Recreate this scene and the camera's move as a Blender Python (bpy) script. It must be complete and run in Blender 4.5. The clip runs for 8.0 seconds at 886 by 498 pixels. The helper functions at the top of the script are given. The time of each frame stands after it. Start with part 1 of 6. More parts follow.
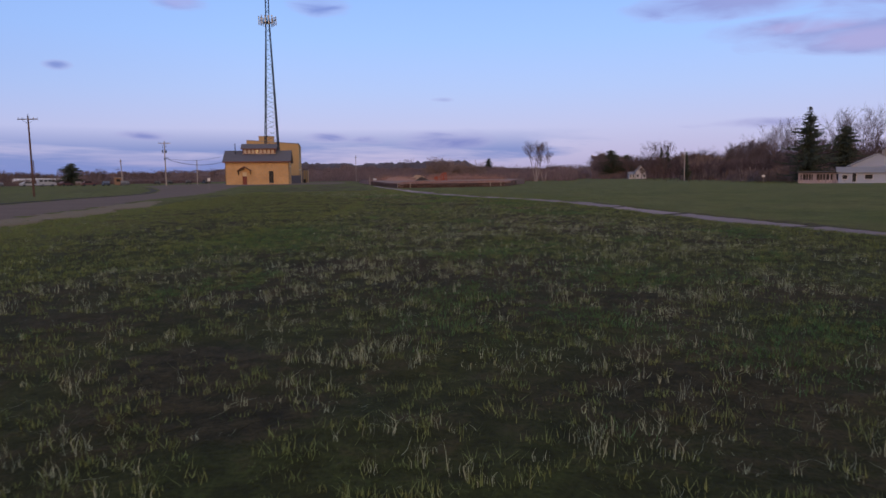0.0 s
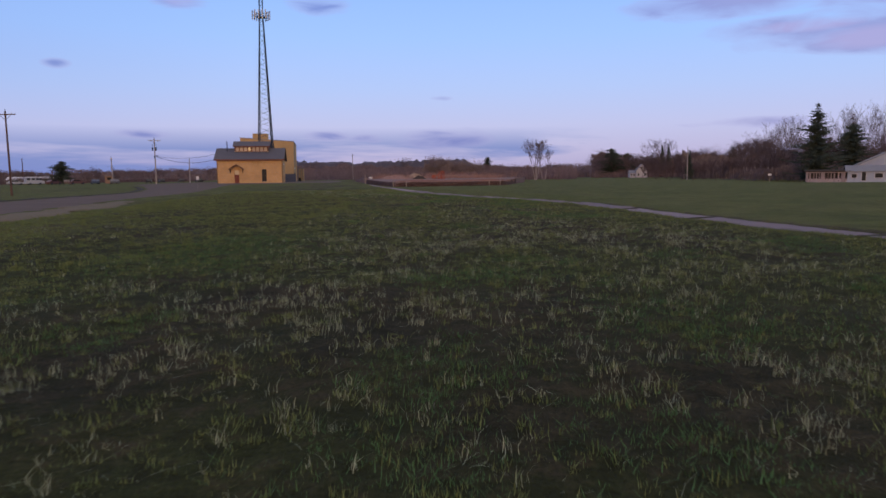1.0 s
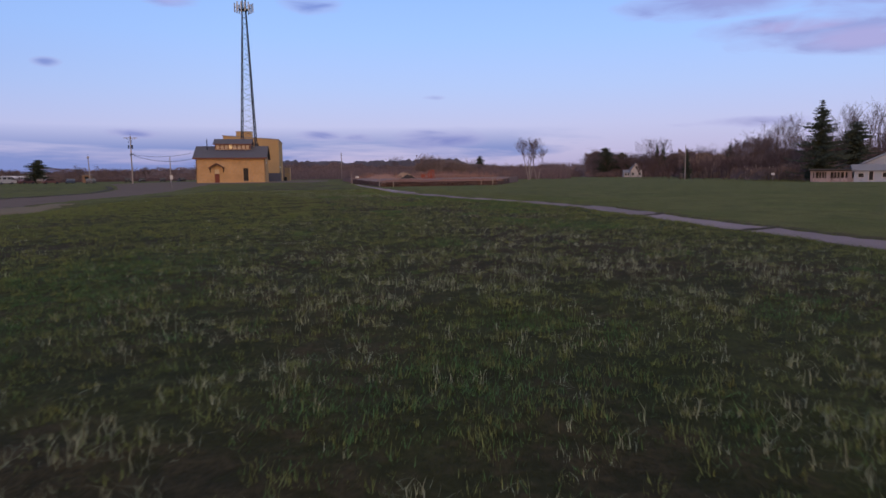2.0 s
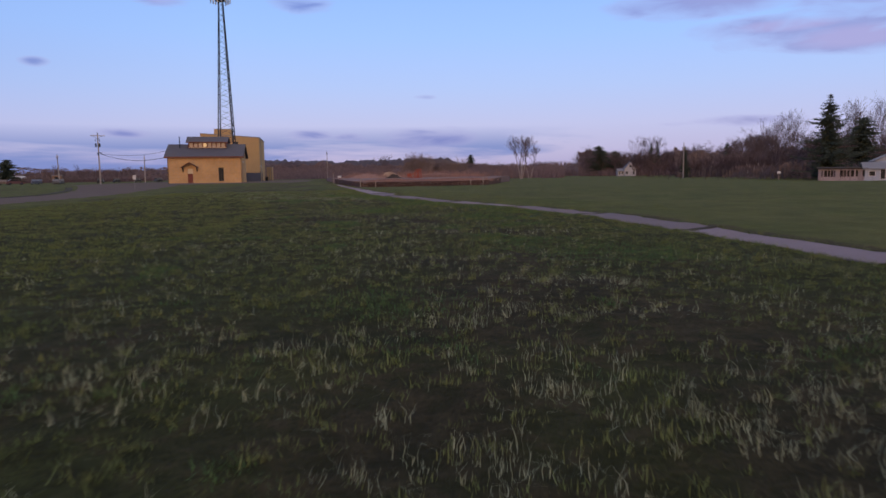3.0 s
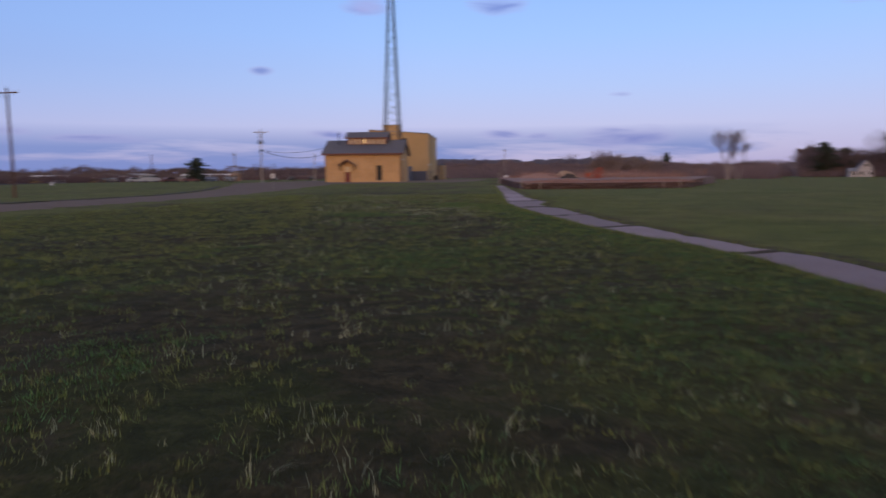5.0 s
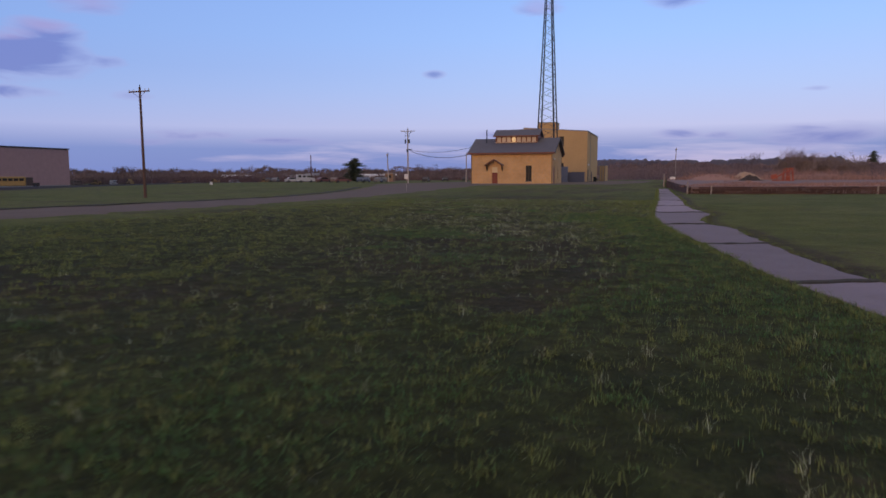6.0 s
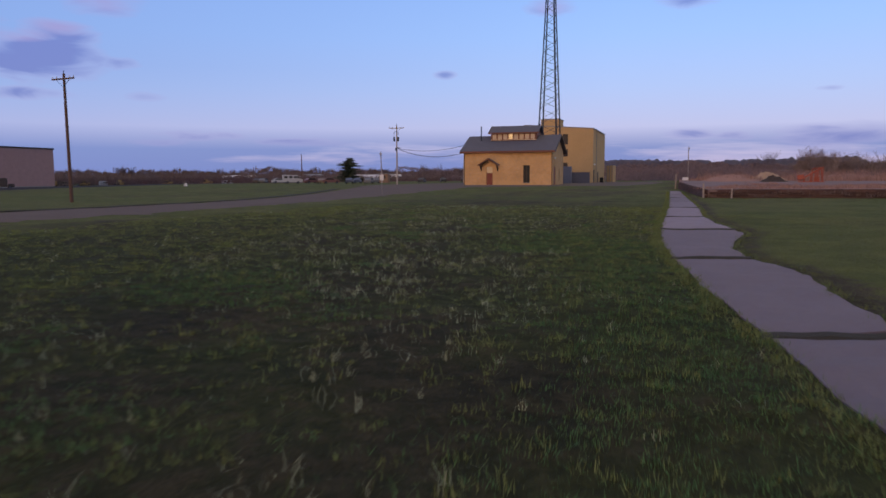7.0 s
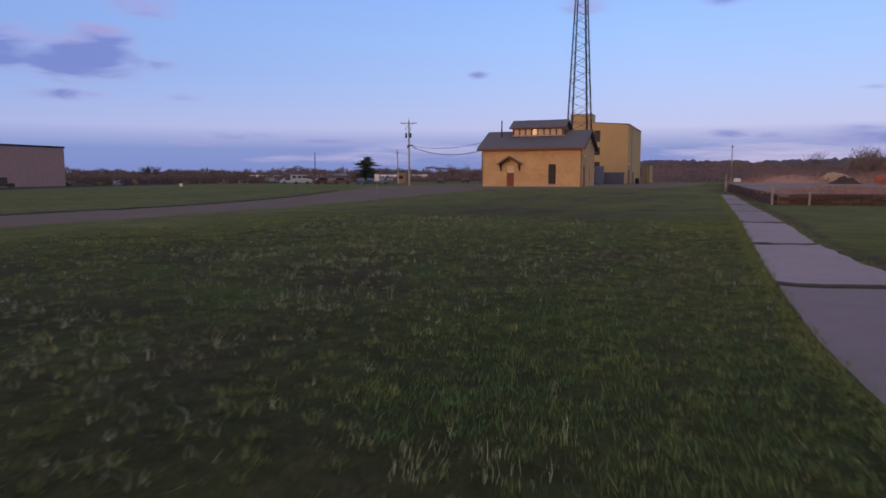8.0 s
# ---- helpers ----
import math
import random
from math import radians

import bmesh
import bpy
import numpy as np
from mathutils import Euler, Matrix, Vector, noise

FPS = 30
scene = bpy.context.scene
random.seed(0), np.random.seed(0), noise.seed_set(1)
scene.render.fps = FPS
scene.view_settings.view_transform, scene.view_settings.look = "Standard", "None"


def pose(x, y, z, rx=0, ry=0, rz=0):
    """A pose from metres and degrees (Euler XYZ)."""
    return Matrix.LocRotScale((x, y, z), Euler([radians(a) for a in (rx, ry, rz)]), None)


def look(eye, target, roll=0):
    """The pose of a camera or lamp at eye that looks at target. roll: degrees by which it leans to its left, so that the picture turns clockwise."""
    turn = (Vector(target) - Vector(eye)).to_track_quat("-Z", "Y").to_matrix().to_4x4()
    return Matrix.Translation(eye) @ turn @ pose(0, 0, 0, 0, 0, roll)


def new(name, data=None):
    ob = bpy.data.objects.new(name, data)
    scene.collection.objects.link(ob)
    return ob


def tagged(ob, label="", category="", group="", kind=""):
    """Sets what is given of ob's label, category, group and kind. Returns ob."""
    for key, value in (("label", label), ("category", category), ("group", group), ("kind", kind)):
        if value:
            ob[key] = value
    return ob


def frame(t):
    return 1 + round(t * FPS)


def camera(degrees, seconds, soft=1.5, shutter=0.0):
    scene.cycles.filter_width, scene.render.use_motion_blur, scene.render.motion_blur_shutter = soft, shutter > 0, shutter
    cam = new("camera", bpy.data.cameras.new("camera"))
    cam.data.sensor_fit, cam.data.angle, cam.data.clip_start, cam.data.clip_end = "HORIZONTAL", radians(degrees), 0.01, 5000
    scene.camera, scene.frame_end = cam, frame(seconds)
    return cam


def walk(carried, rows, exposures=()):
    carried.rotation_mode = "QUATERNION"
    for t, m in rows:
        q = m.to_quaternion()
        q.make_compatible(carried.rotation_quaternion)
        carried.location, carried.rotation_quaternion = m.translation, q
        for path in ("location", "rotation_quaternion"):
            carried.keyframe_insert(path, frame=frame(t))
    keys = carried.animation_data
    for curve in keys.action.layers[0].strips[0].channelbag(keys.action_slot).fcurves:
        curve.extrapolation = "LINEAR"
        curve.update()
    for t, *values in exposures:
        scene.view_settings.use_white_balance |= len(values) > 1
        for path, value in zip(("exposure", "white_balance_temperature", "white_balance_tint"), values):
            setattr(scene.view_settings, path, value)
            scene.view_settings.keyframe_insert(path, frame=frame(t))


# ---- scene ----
cam = camera(65.4, 8.0, soft=1.6, shutter=0.15)
# t, x, y, z, yaw, pitch, roll
ROWS = [
    (0.0, -0.06, -0.26, 1.875, -3.06, -5.91, -0.63),
    (0.5, 0.21, 1.63, 1.849, -3.05, -5.97, -0.61),
    (1.0, 0.52, 4.18, 1.831, -3.14, -6.02, -0.59),
    (1.5, 0.93, 7.33, 1.810, -3.36, -6.04, -0.56),
    (3.0, 2.87, 19.71, 1.776, -4.44, -6.13, -0.71),
    (3.5, 3.68, 24.56, 1.777, -4.48, -6.12, -0.75),
    (4.0, 4.46, 29.64, 1.782, -4.40, -6.12, -0.82),
    (4.5, 5.16, 34.88, 1.799, -4.20, -6.13, -0.92),
    (4.6, 5.28, 35.94, 1.803, -3.43, -6.12, -0.90),
    (4.7, 5.39, 37.01, 1.807, -1.59, -6.11, -0.87),
    (4.8, 5.50, 38.08, 1.811, 1.18, -6.11, -0.77),
    (4.9, 5.60, 39.16, 1.814, 5.07, -6.09, -0.59),
    (5.0, 5.68, 40.24, 1.818, 11.11, -6.06, -0.40),
    (5.1, 5.76, 41.32, 1.822, 17.96, -6.07, -0.22),
    (5.2, 5.82, 42.41, 1.826, 21.33, -6.05, -0.12),
    (5.4, 5.90, 44.58, 1.834, 23.40, -6.01, -0.13),
    (6.3, 5.63, 54.55, 1.869, 25.05, -5.91, -0.16),
    (6.5, 5.39, 56.81, 1.877, 25.28, -5.90, -0.18),
    (7.0, 4.43, 62.58, 1.894, 25.72, -5.89, -0.18),
    (7.5, 2.96, 68.60, 1.908, 25.67, -5.86, -0.18),
    (7.8, 1.98, 72.40, 1.914, 26.25, -5.86, -0.12),
    (8.0, 1.25, 75.01, 1.919, 28.34, -5.87, -0.04),
]
walk(cam, [(t, pose(x, y, z, 90 + pitch, 0, yaw) @ pose(0, 0, 0, 0, 0, roll)) for t, x, y, z, yaw, pitch, roll in ROWS])

# ---- world: dusk sky, the glow low behind the start of the walk ----
SUN_AZ, SUN_EL = radians(191.0), radians(4.0)  # clockwise from +y
world = bpy.data.worlds.new("dusk")
scene.world = world
world.use_nodes = True
wt = world.node_tree
wt.nodes.clear()


class Nodes:
    """Short forms for a node tree."""

    def __init__(self, tree):
        self.tree = tree

    def put(self, socket, value):
        if isinstance(value, bpy.types.NodeSocket):
            self.tree.links.new(value, socket)
        elif value is not None:
            socket.default_value = value

    def math(self, op, a, b=None, c=None, clamp=False):
        n = self.tree.nodes.new("ShaderNodeMath")
        n.operation, n.use_clamp = op, clamp
        for s, v in zip(n.inputs, (a, b, c)):
            self.put(s, v)
        return n.outputs[0]

    def mix(self, fac, a, b, blend="MIX"):
        n = self.tree.nodes.new("ShaderNodeMix")
        n.data_type, n.blend_type = "RGBA", blend
        self.put(n.inputs[0], fac)
        self.put(n.inputs[6], a if isinstance(a, bpy.types.NodeSocket) else (*a, 1))
        self.put(n.inputs[7], b if isinstance(b, bpy.types.NodeSocket) else (*b, 1))
        return n.outputs[2]

    def ramp(self, fac, stops, smooth=False):
        n = self.tree.nodes.new("ShaderNodeValToRGB")
        n.color_ramp.interpolation = "EASE" if smooth else "LINEAR"
        els = n.color_ramp.elements
        while len(els) < len(stops):
            els.new(0.5)
        for e, (p, col) in zip(els, stops):
            e.position = p
            e.color = (*col, 1) if isinstance(col, tuple) else (col, col, col, 1)
        self.put(n.inputs[0], fac)
        return n.outputs[0]

    def noise(self, vector, scale, detail=3.0, rough=0.55, distort=0.0):
        n = self.tree.nodes.new("ShaderNodeTexNoise")
        self.put(n.inputs["Vector"], vector)
        n.inputs["Scale"].default_value, n.inputs["Detail"].default_value = scale, detail
        n.inputs["Roughness"].default_value, n.inputs["Distortion"].default_value = rough, distort
        return n.outputs["Fac"]


w = Nodes(wt)
coord = wt.nodes.new("ShaderNodeTexCoord").outputs["Generated"]
sep = wt.nodes.new("ShaderNodeSeparateXYZ")
wt.links.new(coord, sep.inputs[0])
dx, dy, dz = sep.outputs
az = w.math("MULTIPLY", w.math("ARCTAN2", dx, dy), 57.2958)
el = w.math("MULTIPLY", w.math("ARCSINE", dz), 57.2958)
SKY_RAMP = [
    (0.0, (0.44, 0.39, 0.63)),
    (0.04, (0.52, 0.485, 0.75)),
    (0.08, (0.525, 0.53, 0.83)),
    (0.14, (0.445, 0.545, 0.91)),
    (0.22, (0.36, 0.535, 0.98)),
    (0.30, (0.30, 0.485, 0.96)),
    (0.45, (0.46, 0.50, 0.72)),
    (0.75, (0.64, 0.56, 0.52)),
    (1.0, (0.70, 0.59, 0.48)),
]
clear = w.ramp(w.math("DIVIDE", el, 50.0, clamp=True), SKY_RAMP)
# streaks of thin haze near the horizon
stretch = wt.nodes.new("ShaderNodeCombineXYZ")
w.put(stretch.inputs[0], w.math("MULTIPLY", az, 0.035))
w.put(stretch.inputs[1], w.math("MULTIPLY", el, 0.33))
stretch.inputs[2].default_value = 3.7
haze_n = w.noise(stretch.outputs[0], 1.3, 5.0, 0.6, 0.4)
low = w.math("SUBTRACT", 1.0, w.math("DIVIDE", w.math("ABSOLUTE", w.math("SUBTRACT", el, 1.4)), 2.6), clamp=True)
low = w.math("MULTIPLY", low, 1.5, clamp=True)
west = w.math("SUBTRACT", 0.36, w.math("MULTIPLY", w.math("ADD", az, 10.0), -0.004), clamp=True)
west = w.math("MULTIPLY_ADD", w.math("MAXIMUM", w.math("SUBTRACT", az, 9.0), 0.0), 0.02, west)
haze = w.math("MULTIPLY", w.math("MULTIPLY", w.math("SUBTRACT", haze_n, west), 7.0, clamp=True), low, clamp=True)
clear = w.mix(haze, clear, (0.215, 0.275, 0.61))
# a thin veil over the left-hand sky
veil = w.math("MULTIPLY", w.math("SUBTRACT", -12.0, az), 0.014, clamp=True)
veil = w.math("MULTIPLY", veil, w.math("MULTIPLY_ADD", el, 0.10, 0.15, clamp=True))
clear = w.mix(veil, clear, (0.21, 0.325, 0.71))
# clouds: azimuth, elevation, half width, half height, weight
CLOUDS = [
    (33.4, 9.6, 5.6, 1.0, 0.9), (28.6, 10.4, 4.2, 0.7, 0.75), (24.5, 12.5, 6.0, 1.0, 0.85), (36.0, 9.0, 4.0, 0.8, 0.9), (36.0, 11.8, 5.0, 1.5, 0.7),
    (-25.5, 8.25, 0.75, 0.28, 0.62), (3.2, 6.3, 0.8, 0.18, 0.65), (-19.9, 3.4, 2.0, 0.3, 0.6), (-6.3, 3.25, 1.6, 0.4, 0.65),
    (-3.0, 3.1, 1.2, 0.3, 0.6), (3.4, 2.9, 3.2, 0.8, 0.75), (27.2, 3.8, 3.6, 0.35, 0.6), (-17.0, 13.2, 1.8, 0.7, 0.6),
    (-6.8, 13.4, 2.2, 0.6, 0.6), (-55.8, 8.5, 3.8, 1.4, 1.1), (-52.4, 8.5, 1.6, 0.5, 0.7), (-59.4, 9.0, 3.0, 1.5, 0.8), (-54.3, 10.1, 2.2, 0.8, 0.8),
    (-50.4, 8.4, 1.6, 0.4, 0.6), (-56.1, 6.0, 3.0, 0.35, 0.5), (-48.5, 6.1, 1.4, 0.28, 0.5), (-51.0, 12.5, 2.4, 0.8, 0.55), (-45.0, 3.3, 2.8, 0.35, 0.6),
    (-48.0, 2.8, 2.0, 0.25, 0.5), (-37.1, 2.9, 3.2, 0.35, 0.6), (50.0, 11.0, 9.0, 2.0, 1.0), (-75.0, 9.0, 9.0, 2.0, 1.0),
]
mask = None
for ca, ce, ra, re, wgt in CLOUDS:
    u = w.math("DIVIDE", w.math("SUBTRACT", az, ca), ra)
    v = w.math("DIVIDE", w.math("SUBTRACT", el, ce), re)
    r2 = w.math("MULTIPLY_ADD", u, u, w.math("MULTIPLY", v, v))
    blob = w.math("MULTIPLY", w.math("SUBTRACT", 1.0, w.math("MULTIPLY", r2, 0.5)), wgt)
    mask = blob if mask is None else w.math("MAXIMUM", mask, blob)
puff = wt.nodes.new("ShaderNodeCombineXYZ")
w.put(puff.inputs[0], w.math("MULTIPLY", az, 0.24))
w.put(puff.inputs[1], w.math("MULTIPLY", el, 0.85))
puff_n = w.noise(puff.outputs[0], 0.9, 4.0, 0.5, 0.6)
mask = w.math("ADD", mask, w.math("MULTIPLY", w.math("SUBTRACT", puff_n, 0.5), 1.5))
mask = w.math("MULTIPLY", w.math("SUBTRACT", mask, 0.10), 1.35, clamp=True)
core = w.mix(w.math("MULTIPLY_ADD", az, 0.05, -0.3, clamp=True), (0.165, 0.19, 0.55), (0.29, 0.28, 0.60))
pink = w.mix(w.ramp(mask, [(0.35, 0.0), (0.9, 1.0)]), (0.37, 0.355, 0.69), core)
# the sunlit pink lobes: azimuth, elevation, half width, half height
LOBES = [(-54.0, 10.9, 2.4, 0.8), (-50.9, 12.7, 2.4, 0.8), (-45.7, 13.2, 1.5, 0.5), (-17.0, 13.3, 1.4, 0.6), (30.6, 10.4, 3.6, 0.45), (35.0, 9.2, 4.2, 0.8), (-57.5, 10.0, 3.0, 0.6)]
rosy = None
for ca, ce, ra, re in LOBES:
    u = w.math("DIVIDE", w.math("SUBTRACT", az, ca), ra)
    v = w.math("DIVIDE", w.math("SUBTRACT", el, ce), re)
    lobe = w.math("SUBTRACT", 1.25, w.math("MULTIPLY_ADD", u, u, w.math("MULTIPLY", v, v)), clamp=True)
    rosy = lobe if rosy is None else w.math("MAXIMUM", rosy, lobe)
pink = w.mix(w.math("MULTIPLY", rosy, 0.8), pink, (0.42, 0.33, 0.63))
sky = w.mix(w.math("MULTIPLY", mask, 0.85), clear, pink)
# afterglow round the sun's place
sx, sy = math.sin(SUN_AZ), math.cos(SUN_AZ)
toward = w.math("MULTIPLY_ADD", dx, sx, w.math("MULTIPLY", dy, sy))
glow = w.math("POWER", w.math("MAXIMUM", toward, 0.0), 5.0)
glow = w.math("MULTIPLY", glow, w.math("SUBTRACT", 1.0, w.math("DIVIDE", w.math("ABSOLUTE", w.math("SUBTRACT", el, 4.0)), 16.0), clamp=True))
sky = w.mix(glow, sky, (3.0, 1.65, 0.78))
nishita = wt.nodes.new("ShaderNodeTexSky")
nishita.sky_type, nishita.sun_disc = "NISHITA", False
nishita.sun_elevation, nishita.sun_rotation = SUN_EL, SUN_AZ
nishita.dust_density, nishita.ozone_density = 2.0, 3.0
bg_sky, bg_clouds, both, out = (wt.nodes.new(k) for k in ("ShaderNodeBackground", "ShaderNodeBackground", "ShaderNodeAddShader", "ShaderNodeOutputWorld"))
w.put(bg_sky.inputs[0], nishita.outputs[0])
bg_sky.inputs[1].default_value = 0.05
w.put(bg_clouds.inputs[0], sky)
bg_clouds.inputs[1].default_value = 0.95
wt.links.new(bg_sky.outputs[0], both.inputs[0])
wt.links.new(bg_clouds.outputs[0], both.inputs[1])
wt.links.new(both.outputs[0], out.inputs[0])

sun = new("sun", bpy.data.lights.new("sun", "SUN"))
sun.data.energy, sun.data.angle, sun.data.color = 1.05, radians(25.0), (1.0, 0.58, 0.27)
sun.matrix_world = look((0, 0, 0), (-math.sin(SUN_AZ) * math.cos(SUN_EL), -math.cos(SUN_AZ) * math.cos(SUN_EL), -math.sin(SUN_EL)))

# ---- materials ----


def material(name, colour, second=None, scale=2.0, rough=0.8, bump=0.0, bump_scale=None, metal=0.0, fine=None, per=None, spec=0.3, object_space=True):
    """A rough surface whose colour wanders between two tones at a large and a small scale, with fine relief."""
    m = bpy.data.materials.new(name)
    m.use_nodes = True
    n = Nodes(m.node_tree)
    bsdf = m.node_tree.nodes["Principled BSDF"]
    where = m.node_tree.nodes.new("ShaderNodeTexCoord").outputs["Object"]
    second = second or tuple(c * 0.7 for c in colour)
    big = n.noise(where, scale, 4.0, 0.6)
    col = n.mix(n.ramp(big, [(0.3, 0.0), (0.7, 1.0)]), colour, second)
    small = n.noise(where, scale * 14, 3.0, 0.7)
    col = n.mix(0.5, col, n.mix(small, tuple(c * 0.65 for c in fine or colour), tuple(min(1, c * 1.35) for c in fine or colour)))
    if per:
        info = m.node_tree.nodes.new("ShaderNodeObjectInfo" if per == "object" else "ShaderNodeNewGeometry")
        rnd = info.outputs["Random" if per == "object" else "Random Per Island"]
        col = n.mix(1.0, col, n.ramp(rnd, [(0.0, (0.7, 0.7, 0.7)), (1.0, (1.25, 1.25, 1.25))]), "MULTIPLY")
    n.put(bsdf.inputs["Base Color"], col)
    n.put(bsdf.inputs["Roughness"], n.math("MULTIPLY_ADD", small, 0.2, rough - 0.1))
    bsdf.inputs["Metallic"].default_value = metal
    bsdf.inputs["Specular IOR Level"].default_value = spec
    if bump:
        b = m.node_tree.nodes.new("ShaderNodeBump")
        b.inputs["Strength"].default_value, b.inputs["Distance"].default_value = bump, 0.03
        n.put(b.inputs["Height"], n.noise(where, bump_scale or scale * 14, 4.0, 0.7))
        n.put(bsdf.inputs["Normal"], b.outputs[0])
    return m


def glass(name, tint, rough=0.12, gloss=0.5):
    m = bpy.data.materials.new(name)
    m.use_nodes = True
    n = Nodes(m.node_tree)
    bsdf = m.node_tree.nodes["Principled BSDF"]
    bsdf.inputs["Base Color"].default_value = (*tint, 1)
    bsdf.inputs["Roughness"].default_value = rough
    bsdf.inputs["Specular IOR Level"].default_value = gloss
    where = m.node_tree.nodes.new("ShaderNodeTexCoord").outputs["Object"]
    b = m.node_tree.nodes.new("ShaderNodeBump")
    b.inputs["Strength"].default_value, b.inputs["Distance"].default_value = 0.08, 0.02
    n.put(b.inputs["Height"], n.noise(where, 1.1, 1.0))
    n.put(bsdf.inputs["Normal"], b.outputs[0])
    return m


def brick_material(name, one, two, mortar):
    """Weathered buff brick: courses in colour and relief, stains at a large scale."""
    m = bpy.data.materials.new(name)
    m.use_nodes = True
    n = Nodes(m.node_tree)
    bsdf = m.node_tree.nodes["Principled BSDF"]
    where = m.node_tree.nodes.new("ShaderNodeTexCoord").outputs["Object"]
    s = m.node_tree.nodes.new("ShaderNodeSeparateXYZ")
    n.put(s.inputs[0], where)
    flat = m.node_tree.nodes.new("ShaderNodeCombineXYZ")
    n.put(flat.inputs[0], n.math("ADD", s.outputs[0], s.outputs[1]))
    n.put(flat.inputs[1], s.outputs[2])
    b = m.node_tree.nodes.new("ShaderNodeTexBrick")
    n.put(b.inputs["Vector"], flat.outputs[0])
    for k, v in (("Color1", one), ("Color2", two), ("Mortar", mortar)):
        b.inputs[k].default_value = (*v, 1)
    for k, v in (("Scale", 1.0), ("Brick Width", 0.22), ("Row Height", 0.075), ("Mortar Size", 0.006)):
        b.inputs[k].default_value = v
    stain = n.noise(where, 0.35, 5.0, 0.65)
    col = n.mix(n.ramp(stain, [(0.35, 0.0), (0.75, 0.55)]), b.outputs["Color"], tuple(c * 0.5 for c in two))
    patch = n.noise(where, 1.6, 4.0, 0.7)
    col = n.mix(n.ramp(patch, [(0.45, 0.0), (0.8, 0.28)]), col, tuple(min(1, c * 1.3) for c in one))
    n.put(bsdf.inputs["Base Color"], col)
    bsdf.inputs["Roughness"].default_value = 0.9
    bsdf.inputs["Specular IOR Level"].default_value = 0.2
    bp = m.node_tree.nodes.new("ShaderNodeBump")
    bp.inputs["Strength"].default_value, bp.inputs["Distance"].default_value = 0.5, 0.01
    n.put(bp.inputs["Height"], b.outputs["Fac"])
    bp.invert = True
    n.put(bsdf.inputs["Normal"], bp.outputs[0])
    return m


def ground_material(name):
    """Spring turf: green and dull patches, bare soil, dead straw; the attribute dry says where the turf is thin."""
    m = bpy.data.materials.new(name)
    m.use_nodes = True
    n = Nodes(m.node_tree)
    bsdf = m.node_tree.nodes["Principled BSDF"]
    where = m.node_tree.nodes.new("ShaderNodeTexCoord").outputs["Object"]
    attr = m.node_tree.nodes.new("ShaderNodeAttribute")
    attr.attribute_name = "dry"
    dry = attr.outputs["Fac"]
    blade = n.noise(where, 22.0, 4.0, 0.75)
    clump = n.noise(where, 3.2, 4.0, 0.65)
    field = n.noise(where, 0.12, 4.0, 0.6)
    green = n.mix(clump, GREEN_DARK, GREEN_LIGHT)
    green = n.mix(n.ramp(field, [(0.35, 0.0), (0.7, 0.7)]), green, GREEN_DULL)
    brown = n.mix(clump, SOIL, DEAD)
    edge = n.math("ADD", n.math("MULTIPLY", n.math("SUBTRACT", clump, 0.5), 1.6), dry)
    col = n.mix(n.ramp(edge, [(0.35, 0.0), (0.75, 1.0)]), green, brown)
    # gaps between blades go towards black: their shade is put into the colour
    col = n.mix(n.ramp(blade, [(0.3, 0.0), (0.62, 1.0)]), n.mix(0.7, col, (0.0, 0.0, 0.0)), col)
    straw = n.noise(where, 31.0, 2.0, 0.8)
    col = n.mix(n.math("MULTIPLY", n.ramp(straw, [(0.6, 0.0), (0.72, 1.0)]), n.math("MULTIPLY_ADD", dry, 0.5, 0.12)), col, STRAW)
    # meadow floor: moss, litter and soil, darkened as shade under the standing blades
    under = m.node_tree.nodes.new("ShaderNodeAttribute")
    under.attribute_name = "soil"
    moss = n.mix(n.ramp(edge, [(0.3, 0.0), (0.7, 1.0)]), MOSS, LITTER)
    floor_col = n.mix(n.ramp(clump, [(0.40, 0.0), (0.60, 1.0)]), SOIL_SHADE, moss)
    floor_col = n.mix(n.ramp(blade, [(0.35, 0.75), (0.6, 0.0)]), floor_col, SOIL_SHADE)
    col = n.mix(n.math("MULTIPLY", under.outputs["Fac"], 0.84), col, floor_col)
    drift = n.noise(where, 0.45, 5.0, 0.65, 0.5)
    col = n.mix(1.0, col, n.ramp(drift, [(0.3, (0.72, 0.76, 0.72)), (0.7, (1.30, 1.24, 1.26))]), "MULTIPLY")
    n.put(bsdf.inputs["Base Color"], col)
    bsdf.inputs["Roughness"].default_value = 0.95
    bsdf.inputs["Specular IOR Level"].default_value = 0.1
    b = m.node_tree.nodes.new("ShaderNodeBump")
    b.inputs["Strength"].default_value, b.inputs["Distance"].default_value = 0.9, 0.06
    n.put(b.inputs["Height"], n.math("MULTIPLY_ADD", blade, 0.6, clump))
    n.put(bsdf.inputs["Normal"], b.outputs[0])
    return m


GREEN_DARK, GREEN_LIGHT, GREEN_DULL = (0.070, 0.088, 0.023), (0.124, 0.144, 0.036), (0.152, 0.144, 0.052)
# first tone: soil taken near black, for the shade among the blades
SOIL_SHADE, MOSS, LITTER = (0.012, 0.012, 0.005), (0.034, 0.045, 0.012), (0.048, 0.040, 0.019)
SOIL, DEAD, STRAW = (0.046, 0.036, 0.024), (0.100, 0.082, 0.050), (0.20, 0.178, 0.12)
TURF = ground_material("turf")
GRASS = material("grass_blade", (0.112, 0.154, 0.052), (0.225, 0.210, 0.086), 1.1, 0.75, per="island", spec=0.08)
LAWNBLADE = material("mown_blade", (0.122, 0.150, 0.040), (0.165, 0.155, 0.056), 0.6, 0.75, per="island", spec=0.08)
